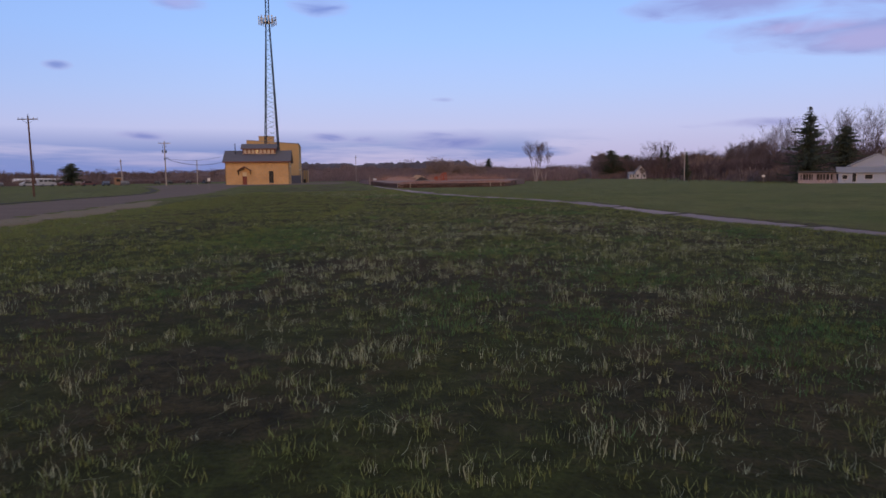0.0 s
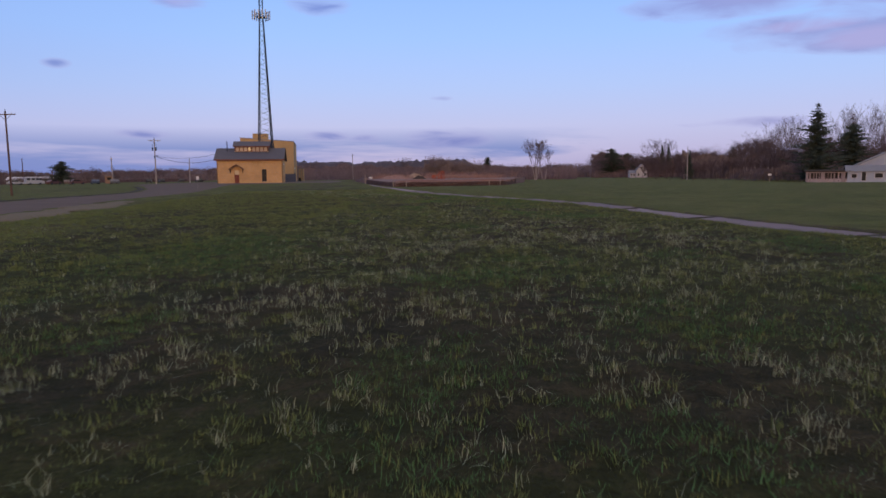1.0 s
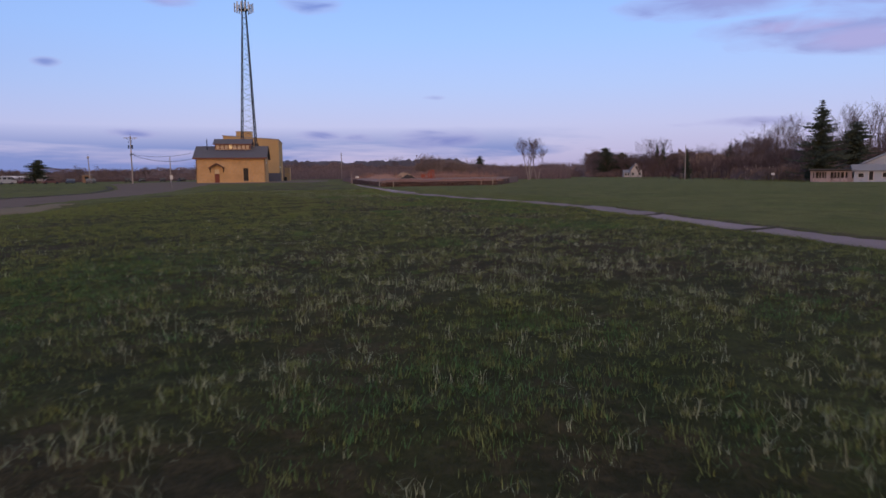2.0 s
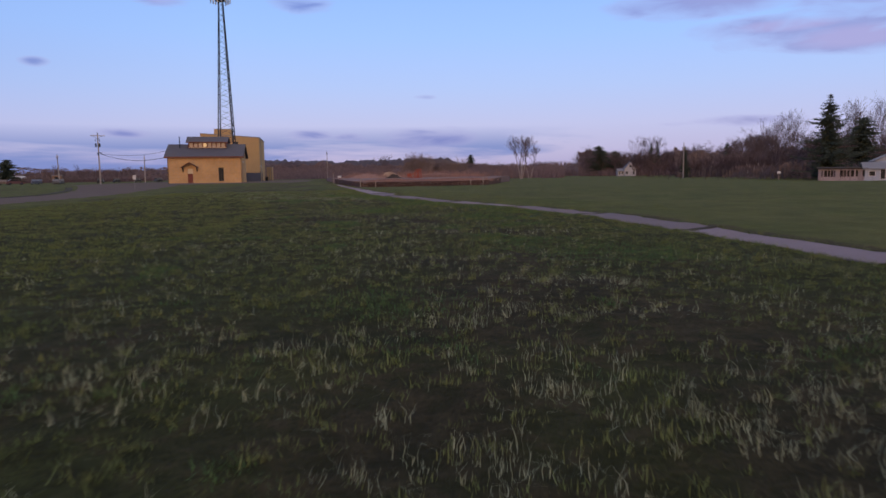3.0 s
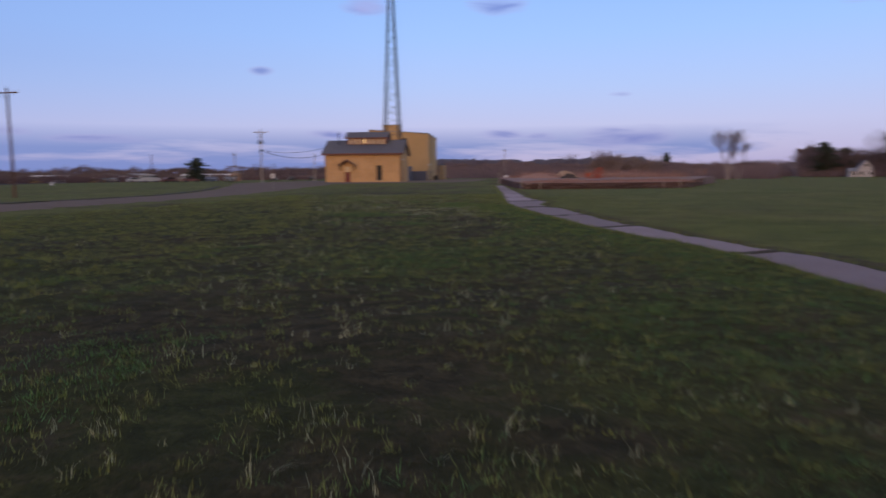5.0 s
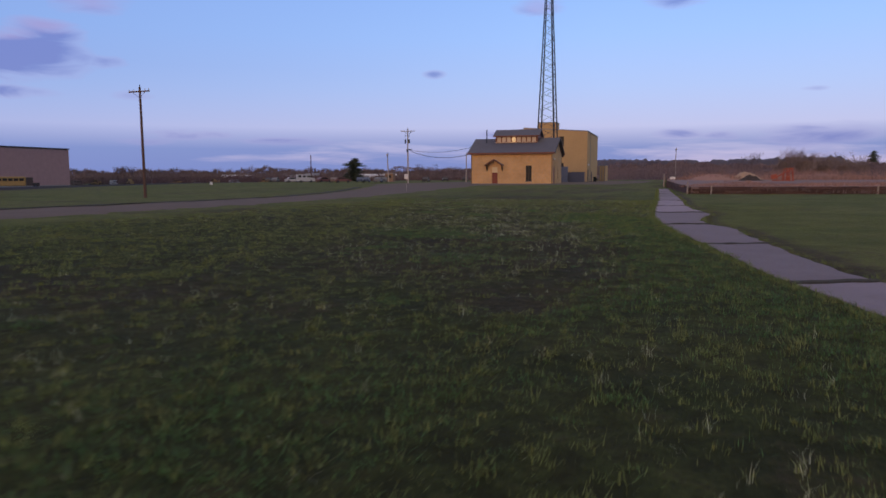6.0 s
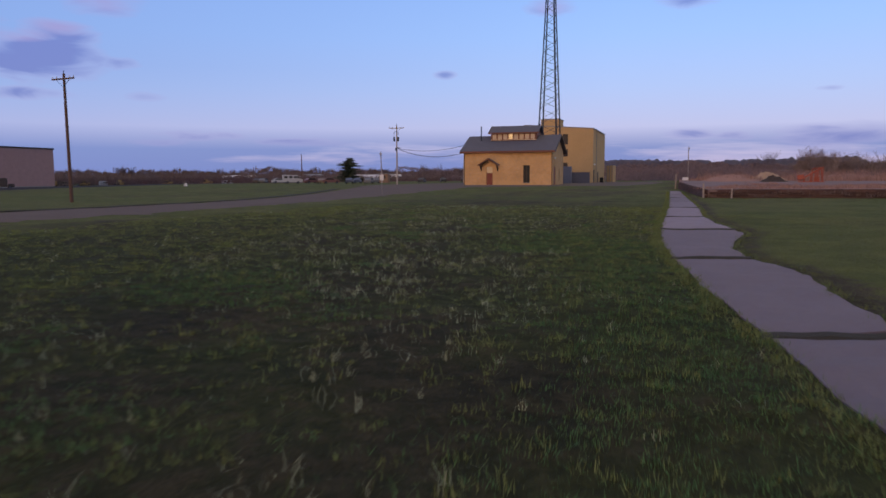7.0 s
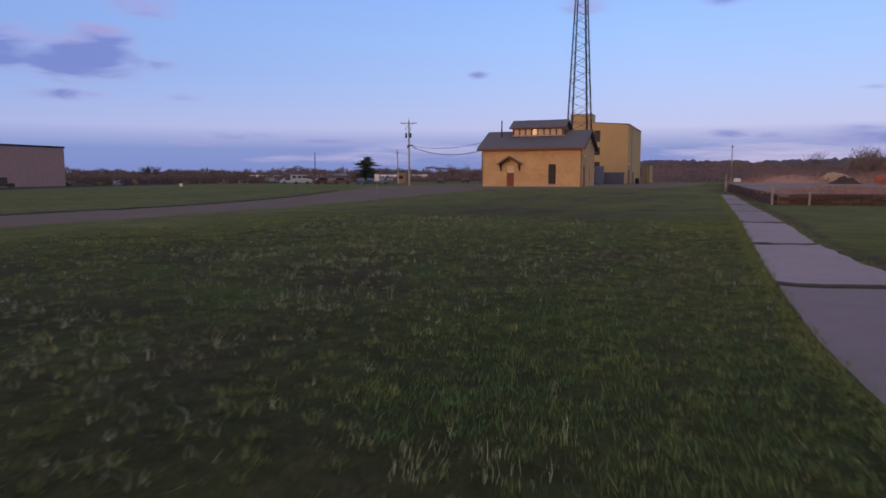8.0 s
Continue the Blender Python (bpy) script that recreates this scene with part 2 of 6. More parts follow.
DEEPGRASS = material("lush_grass_blade", (0.068, 0.134, 0.048), (0.086, 0.138, 0.050), 0.8, 0.75, per="island", spec=0.08)
STEM = material("dead_stem", (0.33, 0.370, 0.245), (0.255, 0.255, 0.170), 0.5, 0.85, per="island", spec=0.08)
ASPHALT = material("worn_asphalt", (0.262, 0.196, 0.236), (0.200, 0.150, 0.178), 0.7, 0.92, 0.5, 60.0, fine=(0.20, 0.168, 0.186), per="object")
# soil in the path's cracks, and the painted shade line beside the drive
CRACKSOIL_AND_SHADE = material("crack_soil", (0.040, 0.032, 0.024), (0.028, 0.026, 0.016), 3.0, 0.95, 0.8, 30.0)
GRAVEL = material("gravel", (0.142, 0.108, 0.096), (0.100, 0.078, 0.068), 0.25, 0.95, 0.6, 12.0, spec=0.05)
ROAD = material("old_road", (0.034, 0.029, 0.034), (0.028, 0.024, 0.028), 0.2, 0.95, 0.3, 8.0, spec=0.05)
DRYGRASS = material("dry_grass_strip", (0.15, 0.11, 0.065), (0.10, 0.085, 0.045), 0.5, 0.95, 0.5, 6.0)
DIRT = material("terrace_dirt", (0.215, 0.155, 0.150), (0.150, 0.108, 0.102), 0.12, 0.95, 0.8, 2.0, spec=0.08)
REDBRUSH = material("red_brush", (0.30, 0.185, 0.155), (0.21, 0.130, 0.112), 0.12, 0.95, per="island", spec=0.05)
DARKSCRUB = material("dark_scrub", (0.115, 0.080, 0.080), (0.080, 0.058, 0.060), 0.03, 0.95, per="island", spec=0.05)
BRICK = brick_material("buff_brick", (0.60, 0.37, 0.175), (0.52, 0.31, 0.135), (0.44, 0.34, 0.23))
STUCCO = material("buff_stucco", (0.47, 0.315, 0.15), (0.37, 0.245, 0.115), 0.22, 0.9, 0.2, 9.0)
CONCRETE = material("grey_concrete", (0.24, 0.23, 0.22), (0.17, 0.165, 0.16), 0.6, 0.9, 0.2, 10.0)
SHINGLE = material("grey_shingle", (0.105, 0.103, 0.125), (0.082, 0.080, 0.096), 0.9, 0.85, 0.4, 14.0)
TRIM = material("brown_trim", (0.15, 0.055, 0.035), (0.11, 0.042, 0.028), 1.5, 0.6)
DARKTRIM = material("dark_trim", (0.04, 0.032, 0.03), (0.03, 0.026, 0.024), 1.5, 0.6)
REDDOOR = material("red_door", (0.16, 0.030, 0.024), (0.12, 0.024, 0.020), 2.0, 0.5)
CREAM = material("cream_paint", (0.62, 0.50, 0.33), (0.52, 0.42, 0.28), 1.0, 0.6)
PANE = glass("window_pane", (0.05, 0.05, 0.055), 0.12, 0.9)
# pale cream base colour, for all clerestory panes but one
PALEPANE = glass("pale_window_pane", (0.40, 0.31, 0.25), 0.32, 0.35)
DIMPANE = glass("dark_pane", (0.02, 0.02, 0.022), 0.5, 0.15)
STEEL = material("galvanised_steel", (0.048, 0.068, 0.105), (0.036, 0.052, 0.082), 0.5, 0.55, metal=0.3)
DARKSTEEL = material("dark_steel", (0.020, 0.028, 0.046), (0.015, 0.021, 0.035), 0.5, 0.6, metal=0.2)
PANEL = material("antenna_panel", (0.45, 0.47, 0.50), (0.36, 0.38, 0.42), 1.0, 0.5)
POLE = material("pole_wood", (0.105, 0.060, 0.048), (0.072, 0.044, 0.036), 0.7, 0.9, 0.4, 8.0)
PALEPOLE = material("weathered_pole", (0.34, 0.30, 0.27), (0.26, 0.22, 0.20), 0.7, 0.85, 0.3, 8.0)
TIE = material("old_timber", (0.090, 0.050, 0.042), (0.058, 0.034, 0.030), 1.2, 0.95, 0.6, 9.0, per="object")
POSTWOOD = material("post_wood", (0.30, 0.245, 0.205), (0.22, 0.18, 0.155), 1.6, 0.9, 0.4, 12.0)
METALWALL = material("tan_metal_wall", (0.31, 0.200, 0.205), (0.28, 0.182, 0.186), 0.05, 0.7, spec=0.15)
WHITE = material("white_paint", (0.60, 0.58, 0.57), (0.50, 0.485, 0.475), 0.6, 0.6)
OLDPINK = material("faded_pink_boards", (0.29, 0.24, 0.245), (0.18, 0.145, 0.15), 1.2, 0.85, per="object")
COOLWHITE = material("cool_white_siding", (0.35, 0.385, 0.46), (0.29, 0.32, 0.385), 0.6, 0.7)
SHEDWHITE = material("bright_white_sheeting", (0.78, 0.78, 0.80), (0.70, 0.70, 0.73), 0.2, 0.6)
GREYROOF = material("grey_roof", (0.22, 0.22, 0.24), (0.17, 0.17, 0.19), 0.6, 0.8)
YELLOW = material("machine_yellow", (0.27, 0.185, 0.075), (0.19, 0.135, 0.06), 1.0, 0.7)
RUST = material("rust_orange", (0.33, 0.085, 0.050), (0.23, 0.064, 0.042), 0.9, 0.7)
RUBBER = material("black_rubber", (0.02, 0.02, 0.02), None, 3.0, 0.85)
BARK = material("grey_bark", (0.125, 0.095, 0.078), (0.085, 0.062, 0.052), 0.5, 0.95)
BIRCH = material("pale_bark", (0.36, 0.31, 0.28), (0.24, 0.20, 0.18), 0.7, 0.9)
TWIG = material("far_twigs", (0.112, 0.082, 0.082), (0.088, 0.064, 0.066), 0.02, 0.95, per="island")
SCRUB = material("scrub", (0.135, 0.092, 0.088), (0.105, 0.074, 0.070), 0.03, 0.95, 0.8, 0.8, spec=0.05)
PALETHORN = material("pale_thorn_twigs", (0.22, 0.165, 0.148), (0.17, 0.135, 0.115), 0.03, 0.95, per="island", spec=0.05)
# the purple tint puts distance haze into the twigs' colour
THORN = material("thorn_twigs", (0.190, 0.140, 0.146), (0.145, 0.116, 0.112), 0.025, 0.95, per="island", spec=0.05)
DARKTHORN = material("dark_twigs", (0.150, 0.112, 0.108), (0.116, 0.094, 0.082), 0.03, 0.95, per="island", spec=0.05)
SCRAPTWIG = material("yard_twigs", (0.120, 0.082, 0.088), (0.085, 0.058, 0.062), 0.05, 0.95, per="island", spec=0.05)
CABINET = material("blue_grey_cabinet", (0.16, 0.165, 0.20), (0.12, 0.125, 0.155), 0.8, 0.6)
# yard wall concrete, its shade put into a darker blue-grey colour
DARKWALL = material("shaded_concrete", (0.135, 0.125, 0.14), (0.09, 0.085, 0.098), 0.4, 0.9, 0.2, 8.0)
OLDWHITE = material("weathered_white_boards", (0.46, 0.43, 0.42), (0.30, 0.275, 0.27), 0.5, 0.8)
# bluish-purple base: far haze is mixed into the ridge's own colour
RIDGE = material("far_ridge", (0.075, 0.062, 0.078), (0.060, 0.052, 0.066), 0.006, 0.95, 0.8, 0.2)
NEEDLE = material("spruce_needles", (0.034, 0.046, 0.030), (0.050, 0.056, 0.036), 0.4, 0.85, per="island")
DARKHEAP = material("dark_heap", (0.040, 0.030, 0.026), (0.06, 0.042, 0.034), 0.8, 0.95, 0.7, 6.0)

# ---- shapes ----


def smooth(a, b, v):
    k = np.clip((v - a) / (b - a), 0, 1)
    return k * k * (3 - 2 * k)


def height(x, y):
    """The lie of the land, without its small bumps."""
    rise = 0.66 * smooth(112, 185, y) * (1 - smooth(-25, 6, x)) * smooth(-190, -120, x)
    dip = -0.32 * np.exp(-(((x + 58) / 22) ** 2) - ((y - 103) / 26) ** 2)
    yard = -0.5 * np.exp(-(((x - 104) / 24) ** 2) - ((y - 150) / 17) ** 2)
    hollow = -0.9 * (1 - smooth(-185, -115, x)) * smooth(90, 150, y)
    return rise + dip + yard + hollow


def mesh_object(name, verts, faces, mat, parent=None, label="", smooth_shade=False):
    me = bpy.data.meshes.new(name)
    me.from_pydata([tuple(v) for v in verts], [], [tuple(f) for f in faces])
    me.materials.append(mat)
    if smooth_shade:
        me.polygons.foreach_set("use_smooth", np.ones(len(me.polygons), dtype=bool))
    me.update()
    ob = new(name, me)
    ob.parent = parent
    if label:
        ob["label"] = label
    return ob


def part(name, bm, mat, parent, label=""):
    """Links a bmesh as one mesh object under a thing or a part."""
    bmesh.ops.recalc_face_normals(bm, faces=bm.faces[:])
    me = bpy.data.meshes.new(name)
    bm.to_mesh(me)
    bm.free()
    me.materials.append(mat)
    ob = new(name, me)
    ob.parent = parent
    if label:
        ob["label"] = label
    return ob


def thing(name, m, label, category, group="", kind=""):
    ob = new(name)
    ob.matrix_world = m
    return tagged(ob, label, category, group, kind)


def add_box(bm, x0, y0, z0, x1, y1, z1, m=None, bevel=0.0):
    made = bmesh.ops.create_cube(bm, size=1.0, matrix=Matrix.LocRotScale(((x0 + x1) / 2, (y0 + y1) / 2, (z0 + z1) / 2), None, (x1 - x0, y1 - y0, z1 - z0)))["verts"]
    if bevel:
        edges = list({e for v in made for e in v.link_edges})
        made = [v for v in bmesh.ops.bevel(bm, geom=edges, offset=bevel, segments=1, affect="EDGES")["verts"]] + [v for v in made if v.is_valid]
        made = list(set(made))
    if m is not None:
        bmesh.ops.transform(bm, matrix=m, verts=made)
    return bm


def box(x0, y0, z0, x1, y1, z1, m=None, bevel=0.0):
    return add_box(bmesh.new(), x0, y0, z0, x1, y1, z1, m, bevel)


def add_rod(bm, a, b, r0, r1=None, sides=6):
    a, b = Vector(a), Vector(b)
    r1 = r0 if r1 is None else r1
    turn = (b - a).to_track_quat("Z", "Y").to_matrix().to_4x4()
    bmesh.ops.create_cone(bm, cap_ends=True, segments=sides, radius1=r0, radius2=r1, depth=(b - a).length, matrix=Matrix.Translation((a + b) / 2) @ turn)
    return bm


def rod(a, b, r0, r1=None, sides=6):
    return add_rod(bmesh.new(), a, b, r0, r1, sides)


def prism(profile, u0, u1, axis="x"):
    """A closed profile of (v, z) drawn out along x, or of (u, z) along y."""
    bm = bmesh.new()
    ends = []
    for s in (u0, u1):
        ends.append([bm.verts.new((s, p, z) if axis == "x" else (p, s, z)) for p, z in profile])
    bm.faces.new(ends[0])
    bm.faces.new(ends[1][::-1])
    for i in range(len(profile)):
        j = (i + 1) % len(profile)
        bm.faces.new((ends[0][i], ends[1][i], ends[1][j], ends[0][j]))
    return bm


def wall_with_holes(length, top, thick, holes, at=0.0):
    """A wall along x from 0 to length whose openings (x0, z0, x1, z1) go through it; its outer face lies at y = at."""
    xs = sorted({0.0, length, *(h[0] for h in holes), *(h[2] for h in holes)})
    zs = sorted({0.0, top, *(h[1] for h in holes), *(h[3] for h in holes)})
    bm = bmesh.new()
    for a, b in zip(xs, xs[1:]):
        for c, d in zip(zs, zs[1:]):
            if not any(h[0] <= (a + b) / 2 <= h[2] and h[1] <= (c + d) / 2 <= h[3] for h in holes):
                add_box(bm, a, at, c, b, at + thick, d)
    bmesh.ops.remove_doubles(bm, verts=bm.verts[:], dist=1e-5)
    inner = [f for f in bm.faces if any(o is not f and (o.calc_center_median() - f.calc_center_median()).length < 1e-5 for e in f.edges for o in e.link_faces)]
    bmesh.ops.delete(bm, geom=inner, context="FACES")
    return bm


# ---- the ground ----


def spread(fine_from, fine_to, step, out):
    """Even steps in the middle, growing ones out to the horizon."""
    mid = np.arange(fine_from, fine_to + step / 2, step)
    grow, d, s = [], 0.0, step
    while d < out:
        s *= 1.16
        d += s
        grow.append(d)
    grow = np.array(grow)
    return np.concatenate([(fine_from - grow)[::-1], mid, fine_to + grow])


PATH_LEFT = [(19.6, -12), (16.6, 3), (15.0, 13), (13.95, 19), (13.05, 24), (12.45, 28), (12.1, 32), (11.9, 36), (11.75, 40), (11.5, 44), (11.05, 48.4), (10.25, 52), (9.4, 56.5), (8.2, 60), (7.3, 62.2), (6.5, 64.3), (5.85, 66.3),
             (5.3, 68.2), (4.45, 71.7), (3.42, 75.1), (2.75, 78), (2.28, 79.9), (1.85, 81.8), (1.35, 84.6), (0.82, 88.3), (0.4, 91.5), (-0.12, 95.8), (-0.75, 101), (-1.7, 109), (-2.9, 118), (-4.5, 130), (-6.5, 145), (-7.4, 152)]
PATH_WIDE = [(-12, 1.4), (37, 1.45), (45, 1.6), (50, 1.55), (54, 1.45), (58, 1.2), (62, 1.4), (66, 1.6), (71, 1.65), (75, 1.95), (77.4, 2.2), (79, 2.05), (80.2, 1.75), (82.3, 1.72), (84.5, 2.05), (87.5, 2.65), (89.5, 2.5), (93, 2.1),
             (98, 1.7), (106, 1.75), (122, 1.6), (148, 1.3), (152, 1.2)]


def path_left(y):
    return float(np.interp(y, [p[1] for p in PATH_LEFT], [p[0] for p in PATH_LEFT])) - 0.05 + 0.04 * noise.noise((y * 0.35, 3.0, 0)) + 0.05 * noise.noise((y * 1.6, 1.0, 0))


def path_width(y):
    return float(np.interp(y, [p[0] for p in PATH_WIDE], [p[1] for p in PATH_WIDE])) + 0.05 * noise.noise((y * 0.4, 8.0, 0)) + 0.06 * noise.noise((y * 1.9, 4.0, 0))


LINE_Y, LINE_X = (-4, 7, 20, 30, 45, 55, 63, 75, 90, 106), (0, 0.9, 2.9, 4.5, 5.9, 4.6, 2.4, -3, -9, -15)


# worn hollows of bare brown soil: x, y, half width, half length
WORN = [(4.1, 46.1, 0.5, 0.5), (5.9, 45.0, 0.5, 0.4), (6.8, 40.5, 0.4, 0.5), (0.7, 47.6, 1.0, 1.2), (2.8, 60.6, 0.5, 0.5), (2.5, 68.6, 0.5, 0.7), (-0.1, 83.2, 0.4, 0.8), (6.1, 30.4, 0.5, 0.6), (3.7, 29.6, 0.4, 0.5), (-1.7, 14.7, 0.8, 0.9), (-2.3, 6.8, 0.7, 0.9), (-1.3, 5.1, 0.5, 0.5)]


def dryness(x, y):
    """How thin and dead the turf is at a place, 0 to 1."""
    a = noise.noise((x * 0.16, y * 0.11, 0.3)) * 0.55 + noise.noise((x * 0.55, y * 0.45, 7.1)) * 0.45 + noise.noise((x * 1.7, y * 1.5, 2.2)) * 0.2
    mid = math.exp(-(((x - float(np.interp(y, LINE_Y, LINE_X))) / 10.0) ** 2))
    d = 0.22 + 0.9 * a + 0.20 * mid
    for px, py, rx, ry in WORN:
        d += 0.9 * math.exp(-((x - px) / rx) ** 2 - ((y - py) / ry) ** 2)
    if -8 < y < 140:
        # mown lawn beyond the path, a worn brown rim along it, lush grass on its near side
        gap = x - path_left(y) - path_width(y)
        lawn = float(smooth(0.2, 1.0, gap))
        d = d * (1 - lawn) + lawn * (0.22 + 0.5 * a)
        d += 0.7 * math.exp(-(((gap - 0.35) / 0.45) ** 2)) - 0.35 * math.exp(-(((x - path_left(y) + 1.0) / 1.6) ** 2))
    return min(1.0, max(0.0, d))


xs, ys = spread(-24, 22, 0.3, 3200), spread(-5, 108, 0.3, 3200)
gx, gy = np.meshgrid(xs, ys)
bump = np.array([[noise.noise((x * 0.35, y * 0.35, 0)) * 0.05 + noise.noise((x * 1.1, y * 1.1, 5)) * 0.035 + noise.noise((x * 2.7, y * 2.7, 8)) * 0.022 for x in xs] for y in ys])
fade = np.exp(-((np.maximum(np.abs(gx) - 25, 0) / 30) ** 2)) * (1 - smooth(110, 170, gy))
gz = height(gx, gy) + bump * fade
nx, ny = len(xs), len(ys)
idx = np.arange(nx * ny).reshape(ny, nx)
quads = np.stack([idx[:-1, :-1], idx[:-1, 1:], idx[1:, 1:], idx[1:, :-1]], -1).reshape(-1, 4)
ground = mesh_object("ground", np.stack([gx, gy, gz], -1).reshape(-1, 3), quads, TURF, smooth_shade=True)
layer = ground.data.attributes.new("dry", "FLOAT", "POINT")
layer.data.foreach_set("value", np.array([[dryness(x, y) for x in xs] for y in ys], dtype=np.float32).ravel())
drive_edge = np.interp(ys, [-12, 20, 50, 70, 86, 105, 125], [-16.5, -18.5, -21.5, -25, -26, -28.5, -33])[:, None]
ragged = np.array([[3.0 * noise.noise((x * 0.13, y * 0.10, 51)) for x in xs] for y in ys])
# where the ground takes the floor colour with its painted shade
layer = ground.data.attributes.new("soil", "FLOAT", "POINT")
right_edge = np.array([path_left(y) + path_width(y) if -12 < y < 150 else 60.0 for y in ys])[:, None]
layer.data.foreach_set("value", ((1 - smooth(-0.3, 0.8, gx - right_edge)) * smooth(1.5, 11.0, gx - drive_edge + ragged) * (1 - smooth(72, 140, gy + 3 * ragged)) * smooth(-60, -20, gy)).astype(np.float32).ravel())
tagged(ground, "patchy spring grass field with thin brown soil", "ground", kind="structure")


def surface(x, y):
    """The height of the ground sheet's top, bumps included."""
    f = math.exp(-((max(abs(x) - 25, 0) / 30) ** 2)) * (1 - float(smooth(110, 170, y)))
    return float(height(x, y)) + f * (noise.noise((x * 0.35, y * 0.35, 0)) * 0.05 + noise.noise((x * 1.1, y * 1.1, 5)) * 0.035 + noise.noise((x * 2.7, y * 2.7, 8)) * 0.022)


def band(name, left, right, mat, lift, label, category, step=1.2, ragged=0.3):
    """A strip of ground between two edges given as rows of (x, y), laid on the land, with uneven edges."""
    def along(pts, n):
        p = np.array(pts, float)
        d = np.r_[0, np.cumsum(np.linalg.norm(np.diff(p, axis=0), axis=1))]
        s = np.linspace(0, d[-1], n)
        return np.stack([np.interp(s, d, p[:, 0]), np.interp(s, d, p[:, 1])], 1)
    n = max(2, int(np.linalg.norm(np.subtract(left[0], left[-1])) / step))
    l, r = along(left, n), along(right, n)
    verts, faces, across = [], [], 9
    for i in range(n):
        for k in range(across):
            f = k / (across - 1)
            x, y = l[i] * (1 - f) + r[i] * f
            edge = ragged * (abs(2 * f - 1) ** 3)
            x += edge * 2 * noise.noise((x * 0.5, y * 0.5, 9.0))
            y += edge * 2 * noise.noise((x * 0.5, y * 0.5, 19.0))
            verts.append((x, y, surface(x, y) + lift * (1.0 if 0 < k < across - 1 else -1.0)))
    for i in range(n - 1):
        for k in range(across - 1):
            a = i * across + k
            faces.append((a, a + 1, a + across + 1, a + across))
    ob = mesh_object(name, verts, faces, mat, smooth_shade=True)
    return tagged(ob, label, category, kind="structure")


band("gravel_road", [(-16.5, -12), (-18.5, 20), (-21.5, 50), (-25, 70), (-26, 86), (-28.5, 105), (-32, 122), (-34, 140), (-36, 160)],
     [(-29, -12), (-31, 20), (-33.5, 50), (-35.5, 70), (-37.5, 90), (-40, 109), (-46, 131), (-53, 147), (-60, 162)], GRAVEL, 0.05,
     "grey-brown gravel drive running to the brick building", "road", ragged=0.7)
# the shadow line at the drive's far edge, laid as a dark strip
band("rim_shade", [(-28.8, -12), (-30.8, 20), (-33.3, 50), (-35.3, 70), (-37.3, 90), (-39.8, 109), (-45.8, 131), (-52.8, 147)], [(-29.9, -12), (-31.9, 20), (-34.4, 50), (-36.4, 70), (-38.5, 90), (-41.0, 109), (-47.2, 131), (-54, 147)], CRACKSOIL_AND_SHADE, 0.075,
     "dark shade line along the gravel drive, laid as a strip", "ground", ragged=0.35)
band("dry_strip", [(-14.2, 12), (-16.5, 30), (-18.8, 52), (-21.5, 62)], [(-17.2, 12), (-19.5, 32), (-22.3, 54), (-22.8, 62)], DRYGRASS, 0.07,
     "strip of pale dead grass beside the gravel drive", "ground", ragged=0.8)
band("gravel_yard", [(-36, 158), (-27, 164), (-14, 172), (-13, 200), (-18, 250)], [(-62, 160), (-64, 172), (-66, 190), (-68, 220), (-66, 250)], GRAVEL, 0.05,
     "gravel yard round the brick building", "road", step=2.0, ragged=1.2)
band("far_road", [(-78, 20), (-90, 80), (-97, 118), (-104, 135), (-107, 147), (-108.5, 163), (-116, 193), (-132, 230), (-170, 310)], [(-128, 16), (-145, 76), (-155, 105), (-162, 140), (-168, 178), (-180, 215), (-188, 235), (-198, 260), (-215, 310)], ROAD, 0.06,
     "dark worn road across the far side of the grass", "road", step=4.0, ragged=0.6)

# ---- the path: worn asphalt in lengths between its cracks ----
CRACKS = [-12, -3, 6, 14.5, 23, 32, 40.5, 49, 57.2, 65.0, 71.9, 79.8, 89.0, 97.2, 107.5, 118, 128, 139, 152]


SKEW = 0.6  # the cracks run square to the path, not to the field
path = tagged(new("footpath"), "cracked grey asphalt footpath across the grass", "path", kind="structure")
for n, (y0, y1) in enumerate(zip(CRACKS, CRACKS[1:])):
    verts, faces, steps, across = [], [], max(6, int((y1 - y0) / 0.45)), 6
    tilt = 0.012 * math.sin(n * 2.3)
    for i in range(steps + 1):
        f = i / steps
        for k in range(across + 1):
            s = k / across
            # the crack wanders, and gapes by a hand's width
            gap0 = 0.20 + 0.09 * noise.noise((s * 3, y0, 1)) + 0.16 * noise.noise((s * 1.3, y0, 4))
            gap1 = -0.20 + 0.09 * noise.noise((s * 3, y1, 2)) + 0.16 * noise.noise((s * 1.3, y1, 4))
            y = (y0 + gap0) * (1 - f) + (y1 + gap1) * f + SKEW * (s - 0.5)
            x = path_left(y) + path_width(y) * s
            rim = 0.018 if k in (0, across) or i in (0, steps) else 0.04
            verts.append((x, y, surface(x, y) + rim + tilt * (f - 0.5)))
    top = len(verts)
    for x, y, z in list(verts):
        verts.append((x, y, z - 0.12))
    row = across + 1
    for i in range(steps):
        for k in range(across):
            a = i * row + k
            faces.append((a, a + 1, a + row + 1, a + row))
    rim_loop = [i * row for i in range(steps, 0, -1)] + list(range(across)) + [i * row + across for i in range(steps)] + [steps * row + k for k in range(across, 0, -1)]
    for a, b in zip(rim_loop, rim_loop[1:] + rim_loop[:1]):
        faces.append((b, a, a + top, b + top))
    mesh_object("asphalt_slab", verts, faces, ASPHALT, path)
